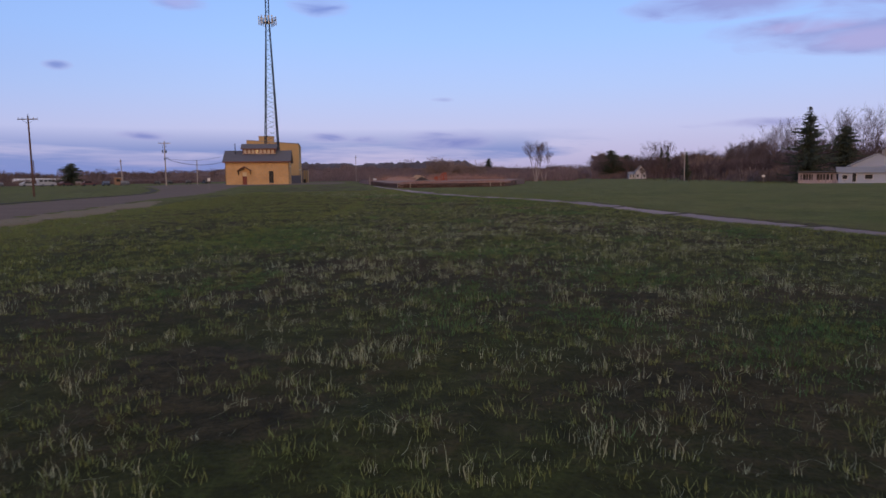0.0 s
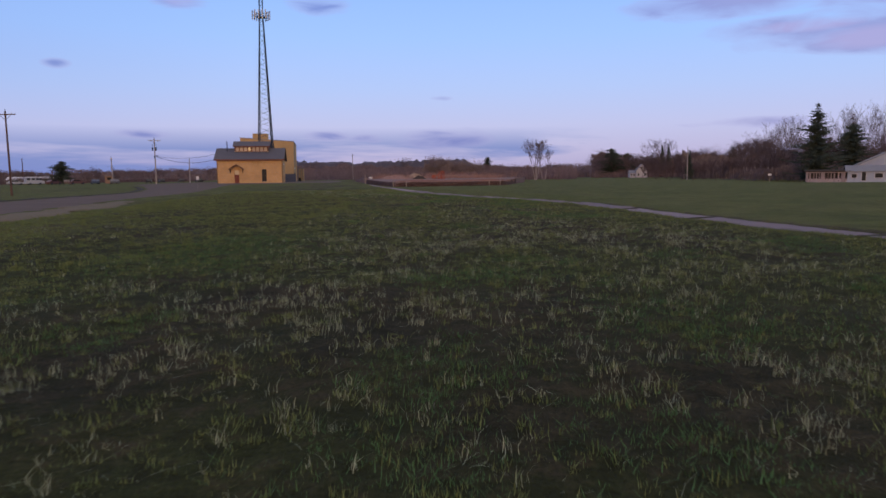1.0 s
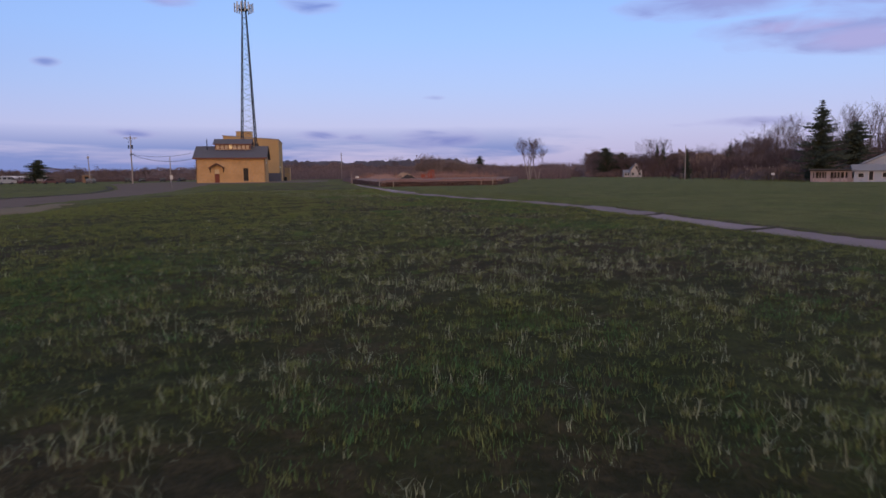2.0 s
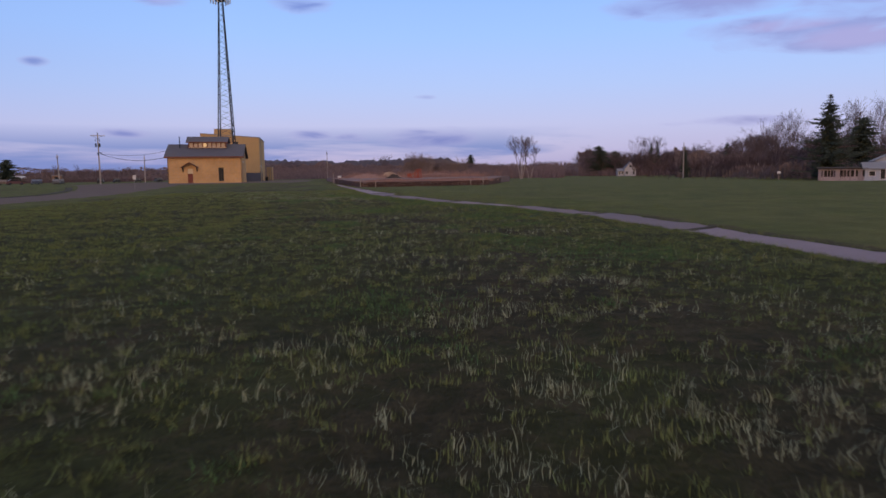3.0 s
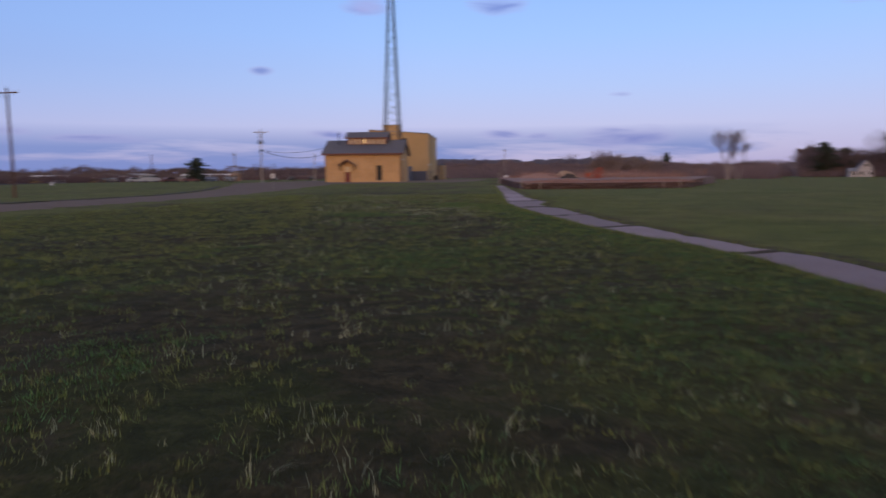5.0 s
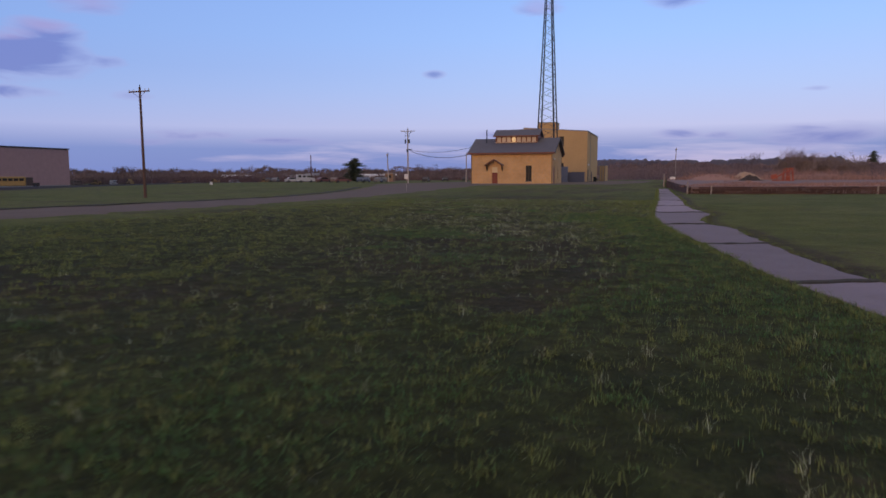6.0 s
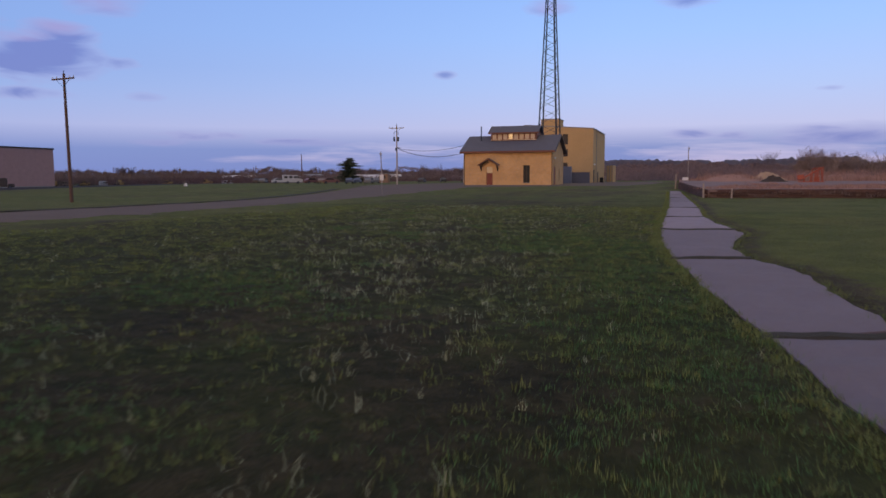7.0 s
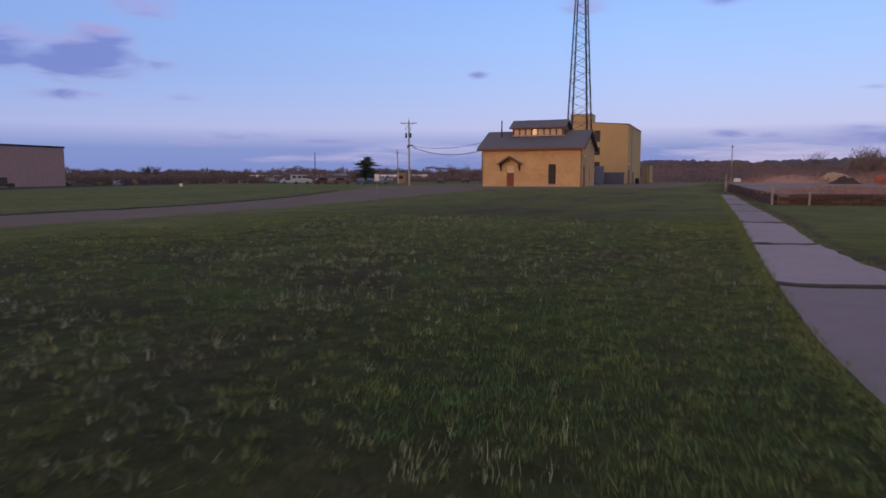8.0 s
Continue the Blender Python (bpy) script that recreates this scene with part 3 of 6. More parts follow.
for y0 in CRACKS[1:-1]:
    # soil and rotted leaves lying in the crack
    verts, faces = [], []
    for k in range(13):
        s = k / 12
        y = y0 + 0.16 * noise.noise((s * 1.3, y0, 4)) + SKEW * (s - 0.5)
        x = path_left(y) + path_width(y) * (s * 1.06 - 0.03)
        z = surface(x, y)
        for dy_, lift in ((-0.27, -0.03), (-0.13, 0.040), (0.13, 0.040), (0.27, -0.03)):
            verts.append((x, y + dy_, z + lift + 0.012 * noise.noise((x * 4, y * 4, 1))))
    for k in range(12):
        for q in range(3):
            a = k * 4 + q
            faces.append((a, a + 1, a + 5, a + 4))
    mesh_object("crack_soil", verts, faces, CRACKSOIL_AND_SHADE, path, "dark soil in a crack")

# ---- the brick building ----
YAW = 6.5
home = pose(-43.45, 170.2, 0.42, 0, 0, YAW)
hall = thing("brick_hall", home, "buff brick hall with grey gable roof and clerestory", "building")
W, D, EAVE, RIDGE_Z, MID = 15.1, 10.4, 5.88, 8.52, 5.2
DOOR, WIN = (3.95, 0.0, 5.05, 3.3), (10.25, 0.65, 11.35, 3.5)
part("front_wall", wall_with_holes(W, EAVE, 0.35, [DOOR, WIN]), BRICK, hall)
part("back_wall", wall_with_holes(W, EAVE, 0.35, [], D - 0.35), BRICK, hall)
SIDE_DOOR, SIDE_WIN = (0.75, 0.0, 2.35, 3.2), (5.6, 1.0, 6.4, 3.0)
turned = pose(W, 0.352, 0, 0, 0, 90)
east = wall_with_holes(D - 0.704, EAVE, 0.35, [SIDE_DOOR, SIDE_WIN])
bmesh.ops.transform(east, matrix=turned, verts=east.verts[:])
part("side_wall", east, BRICK, hall)
west = wall_with_holes(D - 0.704, EAVE, 0.35, [])
bmesh.ops.transform(west, matrix=pose(0.35, 0.352, 0, 0, 0, 90), verts=west.verts[:])
part("side_wall", west, BRICK, hall)
for u0, u1 in ((0.0, 0.34), (W - 0.34, W)):
    part("gable", prism([(0.05, EAVE + 0.003), (D - 0.05, EAVE + 0.003), (MID, RIDGE_Z - 0.1)], u0, u1), BRICK, hall)
for sgn in (0, 1):
    def flip(v):
        return v if not sgn else D - v
    part("roof_slope", prism([(flip(-0.55), EAVE - 0.22), (flip(MID), RIDGE_Z), (flip(MID), RIDGE_Z + 0.16), (flip(-0.60), EAVE - 0.06)], -0.5, W + 0.5), SHINGLE, hall)
    part("fascia", box(-0.5, flip(-0.66) - 0.03, EAVE - 0.34, W + 0.5, flip(-0.66) + 0.03, EAVE - 0.02), TRIM, hall)
for u in (-0.53, W + 0.53):
    for sgn in (0, 1):
        a = (-0.6, MID) if not sgn else (D + 0.6, MID)
        part("barge_board", prism([(a[0], EAVE - 0.32), (a[1], RIDGE_Z - 0.1), (a[1], RIDGE_Z + 0.18), (a[0], EAVE - 0.04)], u - 0.04, u + 0.04), DARKTRIM, hall)
part("footing", box(-0.06, -0.06, -0.5, W + 0.06, -0.004, 0.28), CONCRETE, hall)
part("footing", box(W + 0.004, -0.06, -0.5, W + 0.06, 0.74, 0.28), CONCRETE, hall)
part("downpipe", rod((0.12, -0.10, 0.1), (0.12, -0.10, EAVE - 0.3), 0.05), DARKTRIM, hall)
part("downpipe", rod((W - 0.10, -0.10, 0.1), (W - 0.10, -0.10, EAVE - 0.3), 0.05), DARKTRIM, hall)
# front door, with a pale panel and a small pane over it
door = part("door", box(3.99, 0.10, 0.0, 5.01, 0.17, 2.2), REDDOOR, hall, "dull red panelled door")
for z0, z1 in ((0.25, 0.85), (1.05, 1.85)):
    for u in (4.12, 4.56):
        part("door_panel", box(u, 0.075, z0, u + 0.32, 0.099, z1), REDDOOR, door)
part("handle", rod((4.92, 0.04, 1.02), (4.92, 0.10, 1.02), 0.035), STEEL, door)
part("overdoor_panel", box(4.0, 0.08, 2.27, 5.0, 0.16, 3.3), CREAM, hall, "cream panel over the door")
part("lintel", box(3.9, 0.02, 2.2, 5.1, 0.14, 2.27), TRIM, hall)
# gabled hood on brackets
hood_mid, half, out = 4.5, 1.72, 1.1
for sgn in (-1, 1):
    prof = [(hood_mid, 4.72), (hood_mid + sgn * half, 3.62), (hood_mid + sgn * half, 3.47), (hood_mid, 4.56)]
    part("hood_roof", prism(prof, -out, -0.004, "y"), SHINGLE, hall)
    part("hood_board", prism([(hood_mid, 4.70), (hood_mid + sgn * (half + 0.03), 3.58), (hood_mid + sgn * (half + 0.03), 3.38), (hood_mid, 4.46)], -out - 0.06, -out - 0.003, "y"), TRIM, hall)
    u = hood_mid + sgn * 1.42
    br = box(u - 0.07, -0.12, 2.55, u + 0.07, -0.004, 3.60)
    add_box(br, u - 0.07, -out + 0.1, 3.46, u + 0.07, -0.12, 3.60)
    add_rod(br, (u, -0.06, 2.65), (u, -out + 0.25, 3.48), 0.07, 0.07, 4)
    part("bracket", br, DARKTRIM, hall)
part("king_post", box(hood_mid - 0.06, -out - 0.02, 3.95, hood_mid + 0.06, -out + 0.06, 4.6), DARKTRIM, hall)
# tall front window
window = part("window", wall_with_holes(1.1, 2.85, 0.1, [(0.09, 0.09, 0.51, 1.36), (0.59, 0.09, 1.01, 1.36), (0.09, 1.46, 0.51, 2.76), (0.59, 1.46, 1.01, 2.76)], 0.0), DARKTRIM, hall)
window.location = (10.25, 0.12, 0.65)
for u in (0.08, 0.58):
    for z in (0.08, 1.45):
        part("pane", box(u, 0.04, z, u + 0.44, 0.06, z + 1.32), DIMPANE, window)
part("sill", box(10.15, -0.08, 0.55, 11.45, 0.12, 0.648), CONCRETE, hall)
# side door and window, flood lamps at the corner
part("side_door", box(W - 0.16, 1.10, 0.0, W - 0.08, 2.70, 3.2), REDDOOR, hall, "dark red tall side door")
part("side_window", box(W - 0.16, 5.955, 1.0, W - 0.10, 6.75, 3.0), DIMPANE, hall)
lamp = part("flood_lamp", box(W + 0.01, 0.62, 4.55, W + 0.08, 0.98, 4.75), DARKTRIM, hall, "twin flood lamp on the wall corner")
for v in (0.62, 0.98):
    part("lamp_head", rod((W + 0.10, v, 4.72), (W + 0.34, v, 4.60), 0.08, 0.15, 8), WHITE, lamp)
# stove pipe
stack = part("stove_pipe", rod((2.1, 3.4, 7.3), (2.1, 3.4, 10.1), 0.10, 0.10, 8), DARKSTEEL, hall)
part("rain_cap", rod((2.1, 3.4, 10.14), (2.1, 3.4, 10.26), 0.19, 0.03, 8), DARKSTEEL, stack)
# clerestory on the ridge: eight lights a side
M0, M1, MV0, MV1, MZ0, MZ1, MR = 3.85, 11.75, 3.25, 7.15, 7.35, 9.02, 10.2
lights = [(0.22 + i * 0.945, 0.55, 0.22 + i * 0.945 + 0.80, 1.52) for i in range(8)]
mon = part("clerestory", wall_with_holes(M1 - M0, MZ1 - MZ0, 0.14, lights), TRIM, hall, "rust-brown clerestory with a row of windows")
mon.location = (M0, MV0, MZ0)
for u0, z0, u1, z1 in lights:
    clear_one = abs(u0 - lights[3][0]) < 0.01
    pane = part("pane", box(u0 + 0.05, 0.06, z0 + 0.05, u1 - 0.05, 0.08, z1 - 0.05), PANE if clear_one else PALEPANE, mon)
    pane.rotation_euler = (0, 0, 0) if clear_one else (radians(random.uniform(-1.6, 1.6)), 0, radians(random.uniform(-0.6, 0.6)))
    part("sash", wall_with_holes(u1 - u0 - 0.002, z1 - z0 - 0.002, 0.05, [(0.055, 0.055, (u1 - u0) - 0.057, (z1 - z0) - 0.057)]), TRIM, mon).location = (u0 + 0.001, 0.03, z0 + 0.001)
part("backing", box(0.15, 0.35, 0.4, M1 - M0 - 0.15, 0.40, 1.6), DARKTRIM, mon)
part("sill", box(-0.05, -0.10, 0.47, M1 - M0 + 0.05, -0.004, 0.54), CREAM, mon)
part("clerestory_back", box(M0, MV1 - 0.14, MZ0, M1, MV1, MZ1), TRIM, hall)
for u0, u1 in ((M0 - 0.002, M0 + 0.14), (M1 - 0.14, M1 + 0.002)):
    part("clerestory_end", prism([(MV0 + 0.142, MZ0), (MV1 - 0.142, MZ0), (MV1 - 0.142, MZ1), ((MV0 + MV1) / 2, MR - 0.12), (MV0 + 0.142, MZ1)], u0, u1), TRIM, hall)
for sgn in (0, 1):
    def flip(v):
        return v if not sgn else MV0 + MV1 - v
    part("clerestory_roof", prism([(flip(MV0 - 0.45), MZ1 - 0.10), (flip(5.2), MR), (flip(5.2), MR + 0.12), (flip(MV0 - 0.48), MZ1 + 0.04)], M0 - 0.4, M1 + 0.4), SHINGLE, hall)
    part("clerestory_fascia", box(M0 - 0.4, flip(MV0 - 0.52) - 0.025, MZ1 - 0.16, M1 + 0.4, flip(MV0 - 0.52) + 0.025, MZ1 + 0.06), TRIM, hall)

# ---- the tall block behind it, origin at its front right corner ----
block = thing("tall_block", pose(-32.75, 217.0, 0.6, 0, 0, YAW + 0.3), "tall plain buff block with a stair house on top", "building")
BW, BD, BH = 15.5, 25.0, 12.25
part("wall", prism([(-BW, -0.4), (0, -0.4), (0, BH - 0.2), (-BW, BH + 0.9)], 0, BD, "y"), STUCCO, block)
part("roof_edge", prism([(-BW - 0.12, BH + 0.903), (0.12, BH - 0.197), (0.12, BH - 0.02), (-BW - 0.12, BH + 1.08)], -0.12, BD + 0.12, "y"), GREYROOF, block)
stair = part("stair_house", box(-BW + 3.6, 0.6, BH + 0.3, -BW + 7.9, 5.6, BH + 2.15), STUCCO, block)
part("roof_cap", box(-BW + 3.5, 0.5, BH + 2.153, -BW + 8.0, 5.7, BH + 2.27), GREYROOF, stair)
for z0, z1 in ((8.7, 11.0), (6.0, 7.6), (3.2, 4.6)):
    part("vent_window", box(-6.8, -0.06, z0, -5.6, -0.004, z1), DARKTRIM, block)
part("side_door", box(0.004, 1.2, 0.0, 0.07, 2.9, 3.0), DARKTRIM, block, "dark door in the side wall")
part("side_door", box(0.004, 9.0, 0.0, 0.07, 11.0, 2.6), DARKTRIM, block)
part("wall_lamp", box(0.004, 1.9, 4.0, 0.32, 2.3, 4.35), WHITE, block, "small white wall lamp")
part("rib", box(0.004, 6.0, 0.0, 0.10, 6.3, BH - 0.3), CONCRETE, block)
yard_wall = thing("yard_wall", pose(-30.6, 205.5, 0.55, 0, 0, YAW), "low grey concrete yard wall between the buildings", "wall")
part("wall", box(-13.0, 0, -0.5, 0.0, 0.3, 2.3), DARKWALL, yard_wall)
part("coping", box(-13.06, -0.06, 2.303, 0.06, 0.36, 2.42), DARKWALL, yard_wall)
shed = thing("plant_cabinet", pose(-35.5, 203.0, 0.55, 0, 0, YAW), "grey metal plant cabinet beside the yard wall", "cabinet")
part("body", box(0, 0, -0.3, 1.6, 1.2, 3.6, None, 0.03), CABINET, shed)
part("door", box(0.15, -0.04, 0.2, 1.45, -0.004, 3.3), CABINET, shed)
annex = thing("low_annex", pose(-32.5, 243.2, 0.6, 0, 0, YAW), "low buff annex wall beside the tall block", "building")
part("wall", box(-3.0, 0, -0.4, -1.2, 7.0, 4.3), STUCCO, annex)
part("roof", box(-3.1, -0.1, 4.303, -1.1, 7.1, 4.42), GREYROOF, annex)
for i in range(3):
    part("pier", box(-2.9 + i * 0.65, -0.16, -0.4, -2.7 + i * 0.65, -0.004, 4.25), CONCRETE, annex)
for x, y, s in ((-31.9, 222.0, 1.0), (-32.1, 223.6, 0.8)):
    bin_ = thing("waste_bin", pose(x, y, float(height(x, y)), 0, 0, 20), "black wheeled waste bin by the block", "bin", "bins by the block")
    part("body", box(-0.35 * s, -0.4 * s, 0.06, 0.35 * s, 0.4 * s, 1.1 * s, None, 0.04), RUBBER, bin_)
    part("lid", box(-0.38 * s, -0.44 * s, 1.1 * s + 0.003, 0.38 * s, 0.44 * s, 1.2 * s, None, 0.03), RUBBER, bin_)

# ---- lattice tower ----
tower = thing("radio_tower", pose(-37.6, 199.8, 0.6, 0, 0, YAW - 2), "tall grey steel lattice tower with antenna panels", "tower")
TOP = 62.0


def half_at(z):
    return max(0.42, 2.2 - 0.0385 * z)


corners = [(-1, -1), (1, -1), (1, 1), (-1, 1)]
for n, (sx_, sy_) in enumerate(corners):
    bm = bmesh.new()
    for z0, z1 in ((0.0, 46.2), (46.2, TOP)):
        add_rod(bm, (sx_ * half_at(z0), sy_ * half_at(z0), z0), (sx_ * half_at(z1), sy_ * half_at(z1), z1), 0.17 if z0 == 0 else 0.11, 0.11, 6)
    part("leg", bm, DARKSTEEL, tower)
for f in range(4):
    (ax, ay), (bx, by) = corners[f], corners[(f + 1) % 4]
    z, flip_side = 0.6, False
    while z < TOP - 1:
        h = max(1.3, half_at(z) * 0.95)
        z1 = min(TOP, z + h)
        p, q = half_at(z), half_at(z1)
        brace = rod((ax * p, ay * p, z), (bx * q, by * q, z1), 0.042, None, 4) if not flip_side else rod((bx * p, by * p, z), (ax * q, ay * q, z1), 0.042, None, 4)
        part("brace", brace, STEEL, tower)
        z, flip_side = z1, not flip_side
bm = bmesh.new()
for k in (-0.12, 0.0, 0.12):
    add_rod(bm, (2.05 + k * 0.5, -1.95, 0), (0.35 + k, -0.40, 46.2), 0.05, 0.05, 4)
part("cable_run", bm, DARKSTEEL, tower)
deck = part("antenna_deck", rod((0, 0, 44.6), (0, 0, 44.8), 1.3, 1.3, 12), STEEL, tower)
for k in range(3):
    a = radians(30 + 120 * k)
    c, s = math.cos(a), math.sin(a)
    part("mount", rod((-1.5 * s + 1.7 * c, 1.5 * c + 1.7 * s, 45.3), (1.5 * s + 1.7 * c, -1.5 * c + 1.7 * s, 45.3), 0.06), STEEL, deck)
    part("arm", rod((0.3 * c, 0.3 * s, 45.3), (1.7 * c, 1.7 * s, 45.3), 0.06), STEEL, deck)
    for o in (-1.4, -0.45, 0.5, 1.4):
        part("antenna_panel", box(1.78, o - 0.15, 44.0, 1.94, o + 0.15, 46.4, pose(0, 0, 0, 0, 0, math.degrees(a))), PANEL, deck)

# ---- poles and wires ----


def utility_pole(x, y, tall, lean, mat, label, arm=1.15, gear=False, yaw=20):
    z = float(height(x, y))
    p = thing("utility_pole", pose(x, y, z, 0, lean, yaw), label, "utility pole", "utility poles")
    part("shaft", rod((0, 0, -0.6), (0, 0, tall), 0.17, 0.11, 8), mat, p)
    if arm:
        a = part("crossarm", box(-arm, -0.17, tall - 0.55, arm, -0.06, tall - 0.42), mat, p)
        for k in (-0.95, -0.55, 0.6, 0.95):
            part("insulator", rod((k * arm, -0.115, tall - 0.42), (k * arm, -0.115, tall - 0.22), 0.05, 0.03), PANEL, a)
        for sgn in (-1, 1):
            part("brace", rod((0, -0.12, tall - 1.2), (sgn * arm * 0.6, -0.12, tall - 0.55), 0.025), STEEL, a)
    part("pole_top_pin", rod((0, 0, tall), (0, 0, tall + 0.28), 0.04), STEEL, p)
    if gear:
        for k in (-0.55, 0.38):
            part("transformer", rod((k * 0.8, -0.22, tall - 2.9), (k * 0.8, -0.22, tall - 2.1), 0.16, 0.16, 10), DARKSTEEL, p)
        for k in (-0.45, 0.3):
            part("fuse", rod((k, -0.2, tall - 1.7), (k, -0.28, tall - 1.2), 0.05), DARKSTEEL, p)
        part("guy_bracket", box(0.05, -0.12, tall - 4.2, 0.75, -0.02, tall - 4.05), DARKSTEEL, p)
        part("meter_box", box(-0.25, -0.32, tall - 4.6, 0.05, -0.14, tall - 4.1), STEEL, p)
    return p


utility_pole(-55.35, 106.1, 11.9, -0.4, POLE, "tall brown wooden utility pole with one crossarm", 1.4, yaw=4)
utility_pole(-59.25, 175.2, 10.9, 0.0, PALEPOLE, "pale wooden utility pole with crossarm and transformers", 1.4, True)
utility_pole(-63.2, 214.6, 7.2, 0.6, PALEPOLE, "short pale wooden service pole", 0.0)
utility_pole(-84.6, 212.3, 7.6, -1.5, PALEPOLE, "thin leaning wooden service pole", 0.35)
utility_pole(-112.0, 216.0, 7.6, 0.0, POLE, "thin dark lamp pole in the vehicle yard", 0.0)
utility_pole(-20.2, 287.0, 10.4, 0.0, PALEPOLE, "thin pale pole beyond the terrace", 0.3)
utility_pole(88.2, 215.0, 10.1, 0.0, PALEPOLE, "pale slender pole before the bare trees", 0.0)


def wire(a, b, sag, radius=0.02):
    cu = bpy.data.curves.new("wire", "CURVE")
    cu.dimensions, cu.bevel_depth = "3D", radius
    sp = cu.splines.new("POLY")
    sp.points.add(16)
    for i, p in enumerate(sp.points):
        f = i / 16
        q = Vector(a).lerp(Vector(b), f)
        p.co = (q.x, q.y, q.z - 4 * sag * f * (1 - f), 1)
    cu.materials.append(DARKSTEEL)
    return tagged(new("service_wire", cu), "thin dark service wire sagging to the hall", "wire", "service wires")


wire((-58.6, 175.0, 7.1), (-43.6, 173.5, 6.6), 1.2, 0.045)
wire((-58.9, 175.0, 7.3), (-42.0, 175.4, 8.6), 1.1, 0.03)

# ---- the raised terrace with its timber edge ----
TERRACE = [(-1.2, 129.4), (19.0, 136.5), (34.0, 190.0), (24.0, 235.0), (-16.5, 235.0), (-8.2, 167.0)]


def terrace_z(x, y):
    return 0.80 + 0.5 * float(smooth(132, 175, y))


bm = bmesh.new()
rows_n, cols_n = 26, 14
grid = []
for i in range(rows_n + 1):
    f = i / rows_n
    y_l, y_r = 129.45 + f * 106, 136.3 + f * 99
    x_l = float(np.interp(y_l, [129.4, 167, 235], [-1.15, -8.1, -16.5]))
    x_r = float(np.interp(y_r, [136, 190, 235], [18.9, 33, 30]))
    line = []
    for k in range(cols_n + 1):
        s = k / cols_n
        x, y = x_l + (x_r - x_l) * s, y_l + (y_r - y_l) * s
        z = terrace_z(x, y) + 0.10 * noise.noise((x * 0.3, y * 0.3, 2)) * (0.2 if k in (0, cols_n) or i == 0 else 1)
        z = z * (1 - float(smooth(0.75, 1.0, f)) * 1.1)
        line.append(bm.verts.new((x, y, z)))
    grid.append(line)
for i in range(rows_n):
    for k in range(cols_n):
        bm.faces.new((grid[i][k], grid[i][k + 1], grid[i + 1][k + 1], grid[i + 1][k]))
skirt = [grid[i][0] for i in range(rows_n, -1, -1)] + grid[0][1:] + [grid[i][cols_n] for i in range(1, rows_n + 1)]
foot = [bm.verts.new((v.co.x, v.co.y, -0.5)) for v in skirt]
for a, b, c, d in zip(skirt, skirt[1:], foot[1:], foot):
    bm.faces.new((a, b, c, d))
terrace = part("terrace", bm, DIRT, None)
tagged(terrace, "raised bare dirt terrace above the grass", "ground", kind="structure")


def timber_edge(a, b, courses, top_a, top_b):
    """Old railway sleepers stacked along a line, each a piece of its own."""
    a, b = Vector((*a, 0)), Vector((*b, 0))
    length = (b - a).length
    ob = thing("timber_edging", pose(0, 0, 0), "dark weathered sleeper wall holding the terrace", "wall", kind="structure")
    way = math.degrees(math.atan2(b.y - a.y, b.x - a.x))
    n = max(1, round(length / 2.6))
    for c in range(courses):
        for i in range(n):
            f = (i + 0.5 + (0.25 if c % 2 else -0.0)) / n
            if f > 1:
                continue
            p = a.lerp(b, f)
            ground_z = surface(p.x, p.y) - 0.12
            top = top_a + (top_b - top_a) * f
            hgt = (top - ground_z) / courses
            bm = box(-length / n / 2 + 0.01, -0.13 - random.uniform(0, 0.04), 0, length / n / 2 - 0.01, 0.12, hgt - 0.012, None, 0.02)
            o = part("sleeper", bm, TIE, ob)
            o.matrix_local = pose(p.x, p.y, ground_z + c * hgt, random.uniform(-2, 2), random.uniform(-0.9, 0.9), way + random.uniform(-0.8, 0.8))
    return ob


timber_edge((-1.0, 129.3), (19.2, 136.2), 4, 0.80, 0.80)
timber_edge((-8.2, 166.8), (-1.35, 129.6), 4, 1.15, 0.80)
timber_edge((19.3, 136.4), (26.0, 162.0), 4, 0.80, 1.1)


def fence_post(x, y, tall, lean, r=0.12):
    p = thing("fence_post", pose(x, y, surface(x, y) - 0.02, lean, -lean * 0.7, random.uniform(0, 90)), "pale weathered wooden post at the terrace edge", "post", "terrace posts")
    part("shaft", rod((0, 0, -0.2), (0, 0, tall), r, r * 0.9, 8), POSTWOOD, p)
    return p


fence_post(-1.45, 128.7, 1.35, 1.0, 0.085)
fence_post(0.85, 129.3, 0.95, -4.0, 0.08)
fence_post(-8.5, 165.8, 2.1, 0.5, 0.11)
fence_post(18.8, 135.7, 1.35, 1.0, 0.10)
fence_post(16.6, 135.0, 1.0, -3.0, 0.09)
sign = thing("notice_board", pose(-7.7, 166.5, 0.5, 0, 0, 15), "small white notice board beside a post", "sign")
part("board", box(0.0, -0.04, 0.95, 0.8, 0.0, 1.35), WHITE, sign)
for u in (0.1, 0.62):
    part("leg", box(u, 0.003, -0.2, u + 0.08, 0.07, 1.3), POSTWOOD, sign)


